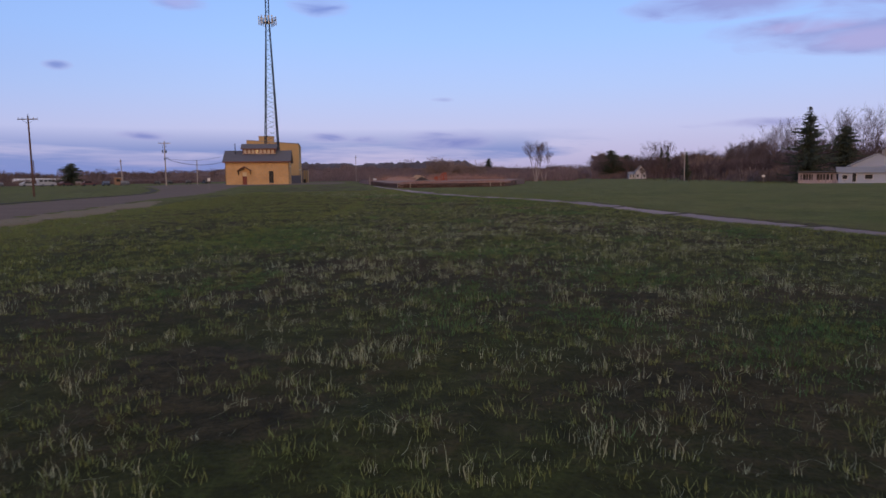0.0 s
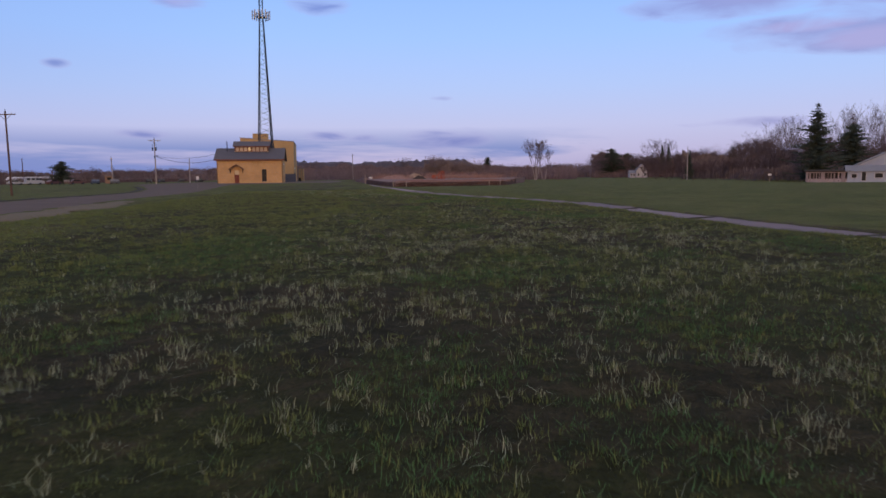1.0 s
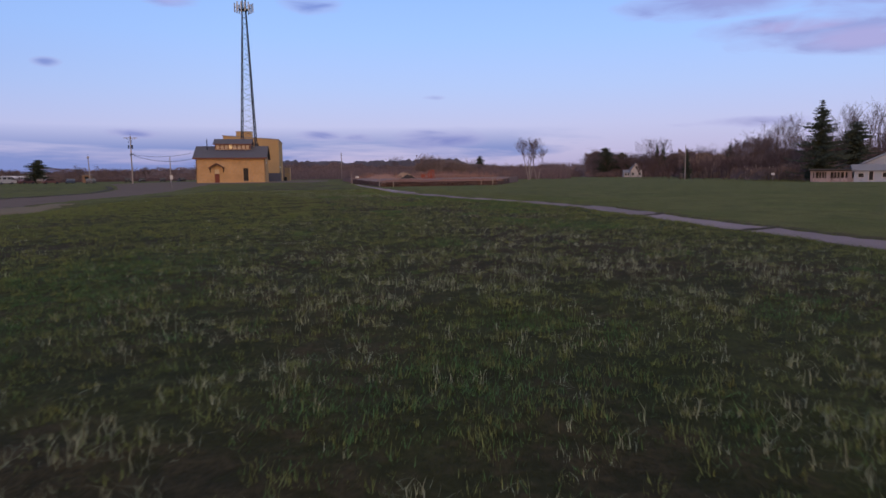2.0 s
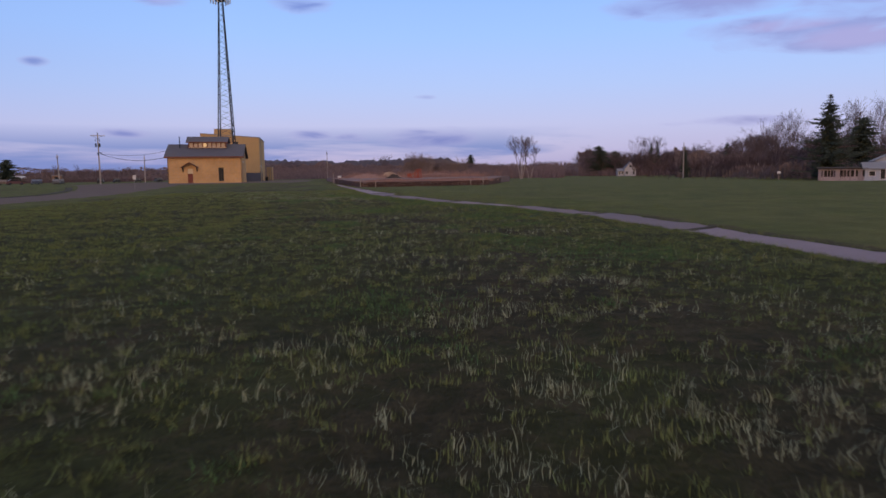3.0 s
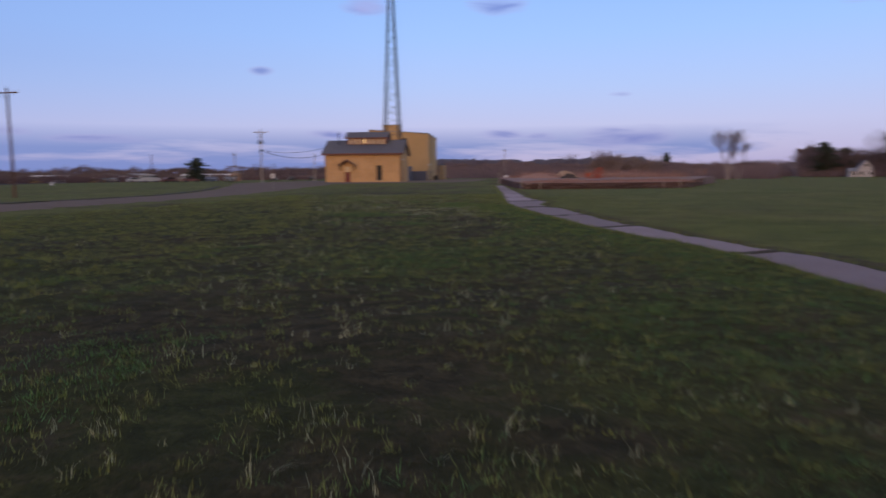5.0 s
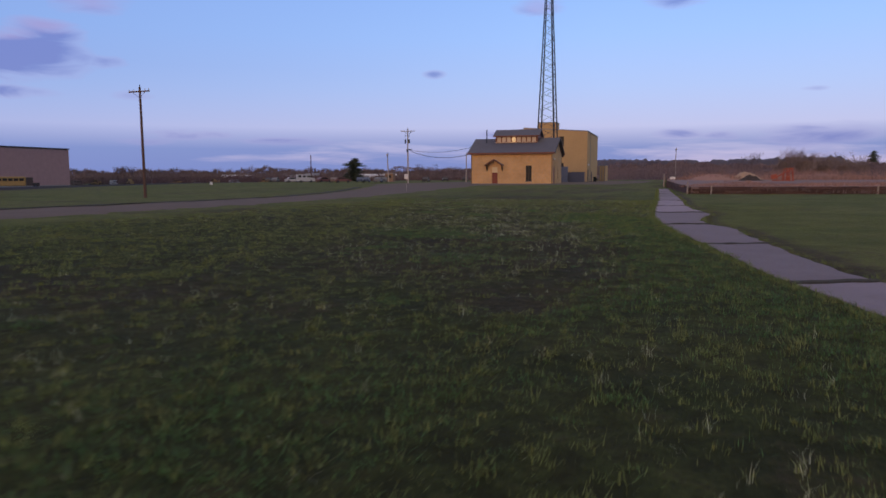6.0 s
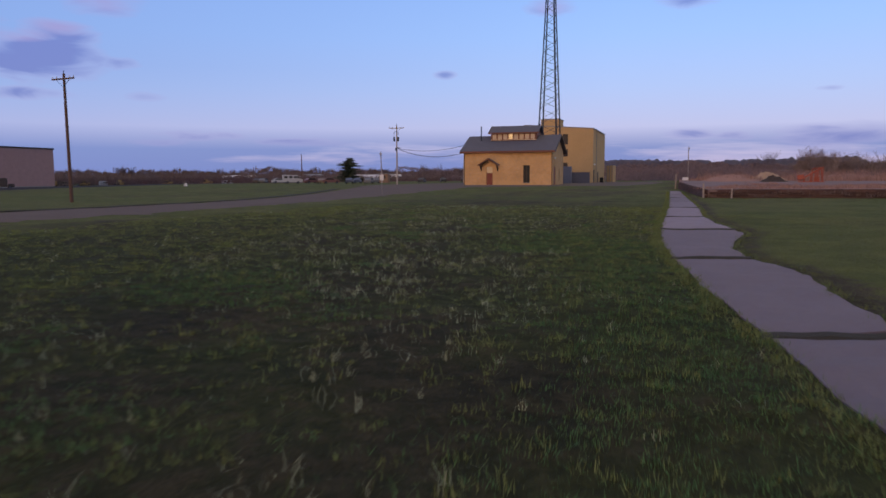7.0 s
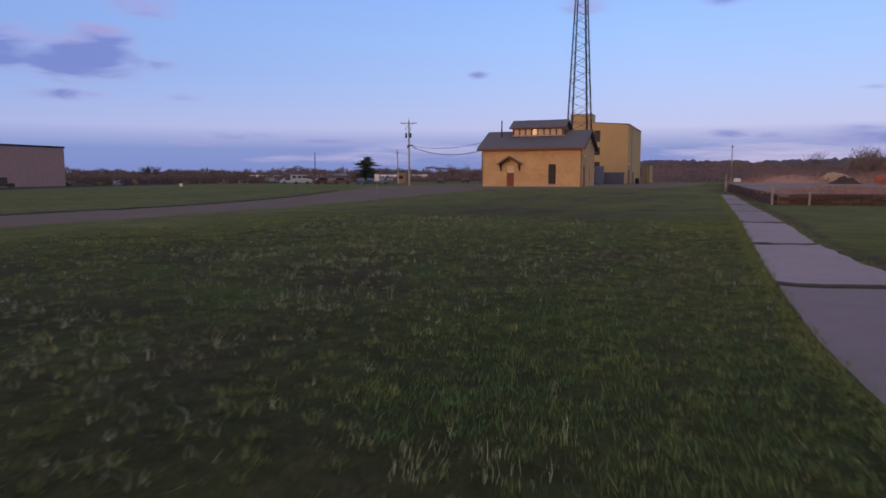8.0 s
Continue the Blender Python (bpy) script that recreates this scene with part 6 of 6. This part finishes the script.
LUSH = [(2.2, 16.8, 0.9, 1.5), (4.1, 12.4, 1.1, 1.6), (1.0, 16.2, 0.6, 1.2), (8.0, 35.2, 1.6, 2.0), (2.9, 29.1, 0.7, 1.0), (6.2, 37.0, 0.9, 1.5), (4.8, 42.9, 0.7, 1.1), (7.4, 48.4, 1.3, 2.2), (7.0, 49.4, 1.4, 2.0), (2.4, 54.8, 1.4, 2.4),
        (3.7, 67.6, 1.0, 2.4), (4.2, 62.6, 0.9, 1.6), (-4.6, 72.1, 1.4, 1.6), (-0.5, 65.6, 0.9, 1.0), (-1.4, 81.8, 1.0, 1.5), (-0.9, 82.9, 0.9, 1.6), (-2.0, 84.0, 1.1, 2.0), (2.4, 8.7, 0.7, 0.9), (0.5, 8.6, 0.6, 0.9), (3.6, 6.3, 0.7, 0.8), (-4.6, 22.5, 2.2, 4.0)]


def lush(x, y):
    """Where the new growth is thick, 0 to 1."""
    d = float(smooth(0.28, 0.5, noise.noise((x * 0.42, y * 0.33, 41.0)) + 0.4 * noise.noise((x * 1.6, y * 1.4, 44.0))))
    for px, py, rx, ry in LUSH:
        d = max(d, 1.15 * math.exp(-((x - px) / rx) ** 2 - ((y - py) / ry) ** 2))
    if 50 < y < 84:
        d = max(d, 0.9 * math.exp(-(((x - path_left(y) + 1.2) / 1.3) ** 2)))
    return min(1.0, d)


# how thick the dead stems stand along the field
STEM_Y, STEM_RUN = (0, 8, 12, 24, 30, 38, 42, 46, 64, 70, 73, 78, 82, 90, 100), (0.6, 0.75, 1.4, 1.4, 0.55, 0.65, 0.45, 0.25, 0.2, 0.4, 1.1, 0.7, 0.5, 0.6, 0.5)


def stem_weight(x, y):
    """Dead stems stand in loose groups, most where the turf is thin."""
    group = noise.noise((x * 0.8, y * 0.8, 31.0)) + 0.7 * noise.noise((x * 2.3, y * 2.3, 12.0))
    mid = math.exp(-(((x - float(np.interp(y, LINE_Y, LINE_X))) / 6.0) ** 2))
    run = float(np.interp(y, STEM_Y, STEM_RUN))
    return run * (0.16 + 1.0 * min(0.7, dryness(x, y))) * (0.35 + 0.65 * mid) * float(smooth(-0.35, 0.6, group)) * (1 - 0.8 * lush(x, y))


def leaf_weight(x, y):
    thin = 0.35 * float(smooth(58, 70, y)) * (1 - float(smooth(-1.0, 3.0, x - path_left(y) + 4.0)))
    return (0.95 - 0.75 * dryness(x, y)) * (1 - thin)


def scatter(rng, count, near, far_, weight):
    """Places at near to far_ metres from the walk's line, as thick as the weight says."""
    pts = []
    seglen = np.linalg.norm(np.diff(TRACK, axis=0), axis=1)
    ends = np.r_[0, np.cumsum(seglen)]
    tries = 0
    while len(pts) < count and tries < count * 8:
        tries += 1
        s = rng.uniform(0, ends[-1])
        i = min(len(seglen) - 1, int(np.searchsorted(ends, s, "right")) - 1)
        f = (s - ends[i]) / seglen[i]
        p = TRACK[i] * (1 - f) + TRACK[i + 1] * f
        off = rng.uniform(near, far_) * rng.choice((-1, 1))
        x, y = p[0] + off * 0.96 + rng.uniform(-0.5, 0.5), p[1] + rng.uniform(-1, 1) + off * 0.1
        if x < -16.8 - 0.06 * max(0, y - 10) or x > path_left(y) - 0.05:
            continue
        if rng.random() < weight(x, y):
            pts.append((x, y))
    return pts


def blades(name, pts, mat, label, seed, per, tall, width, lean, spread_, curl, short=False):
    """Thin bent blades in small tufts round each place, all in one mesh."""
    r = np.random.RandomState(seed)
    n = len(pts)
    base = np.repeat(np.array([(x, y, surface(x, y) - 0.015) for x, y in pts]), per, axis=0)
    size = np.repeat(r.uniform(0.55, 1.25, n), per)
    k = n * per
    base[:, :2] += r.normal(0, 1, (k, 2)) * spread_ * size[:, None]
    a = r.uniform(0, 2 * np.pi, k)
    way = np.stack([np.cos(a), np.sin(a), np.zeros(k)], 1)
    side = np.stack([-np.sin(a), np.cos(a), np.zeros(k)], 1)
    h = (r.uniform(tall[0], tall[1], k) * size)[:, None]
    ln = np.abs(r.normal(0, lean, k))[:, None] * h
    wd = (r.uniform(0.7, 1.3, k) * width)[:, None]
    up = np.array([[0, 0, 1.0]])
    bend = r.normal(0, curl, k)[:, None] * h
    mid = base + up * h * 0.55 + way * ln * 0.45 + side * bend * 0.5
    tip = base + up * h + way * ln * 1.25 - side * bend
    if short:
        v = np.stack([base - side * wd, base + side * wd, tip], 1).reshape(-1, 3)
        f = np.arange(3 * k).reshape(-1, 3)
    else:
        v = np.stack([base - side * wd, base + side * wd, mid + side * wd * 0.8, mid - side * wd * 0.8, tip + side * wd * 0.3, tip - side * wd * 0.3], 1).reshape(-1, 3)
        o = np.arange(k)[:, None] * 6
        f = np.stack([o + [[0, 1, 2, 3]], o + [[3, 2, 4, 5]]], 1).reshape(-1, 4)
    me = bpy.data.meshes.new(name)
    me.vertices.add(len(v))
    me.vertices.foreach_set("co", v.astype(np.float32).ravel())
    me.loops.add(f.size)
    me.loops.foreach_set("vertex_index", f.astype(np.int32).ravel())
    me.polygons.add(len(f))
    me.polygons.foreach_set("loop_start", np.arange(0, f.size, f.shape[1], dtype=np.int32))
    me.materials.append(mat)
    me.update(calc_edges=True)
    me.validate()
    return tagged(new(name, me), label, "grass", kind="stuff")


rng = random.Random(5)
STEMS = "pale dead grass stems standing in tufts"
blades("dead_stems", scatter(rng, 9500, 0.0, 9.0, stem_weight), STEM, STEMS, 11, 6, (0.05, 0.165), 0.0022, 0.28, 0.034, 0.22)
blades("dead_stems", scatter(rng, 4500, 8.0, 24.0, stem_weight), STEM, STEMS, 12, 6, (0.05, 0.15), 0.0036, 0.4, 0.05, 0.25)
blades("fallen_straw", scatter(rng, 6000, 0.0, 9.0, stem_weight), STEM, "bent and fallen straw lying on the turf", 15, 4, (0.02, 0.05), 0.0020, 2.6, 0.06, 0.8)
blades("green_grass", scatter(rng, 22000, 0.0, 10.0, leaf_weight), GRASS, "small cushions of green spring grass", 13, 16, (0.035, 0.110), 0.0044, 0.5, 0.050, 0.1, True)
blades("green_grass", scatter(rng, 16000, 0.0, 10.0, leaf_weight), GRASS, "short green spring grass", 19, 7, (0.02, 0.06), 0.0040, 0.9, 0.06, 0.1, True)
blades("green_grass", scatter(rng, 19000, 9.0, 25.0, leaf_weight), GRASS, "small cushions of green spring grass", 14, 12, (0.04, 0.115), 0.0080, 0.5, 0.075, 0.1, True)
blades("lush_grass", scatter(rng, 20000, 0.0, 10.0, lush), DEEPGRASS, "patches of thick dark green grass", 16, 9, (0.03, 0.09), 0.0046, 0.8, 0.06, 0.1, True)
edge_rng = random.Random(9)
rim = []
for _ in range(6500):
    y = edge_rng.uniform(2, 150)
    if edge_rng.random() < 0.75:
        rim.append((path_left(y) - edge_rng.uniform(-0.02, 0.3) + 0.06 * noise.noise((y * 3, 0, 0)), y))
    else:
        rim.append((path_left(y) + path_width(y) + edge_rng.uniform(-0.02, 0.25), y))
blades("edge_grass", rim, GRASS, "longer grass overhanging the path's edges", 17, 8, (0.05, 0.13), 0.005, 0.7, 0.05, 0.1, True)
lawn = []
for _ in range(11000):
    y = edge_rng.uniform(52, 100)
    lawn.append((path_left(y) + path_width(y) + 0.3 + 7.0 * edge_rng.random() ** 1.3, y))
blades("mown_lawn", lawn, LAWNBLADE, "short mown lawn beyond the path", 18, 6, (0.015, 0.045), 0.006, 0.8, 0.07, 0.1, True)
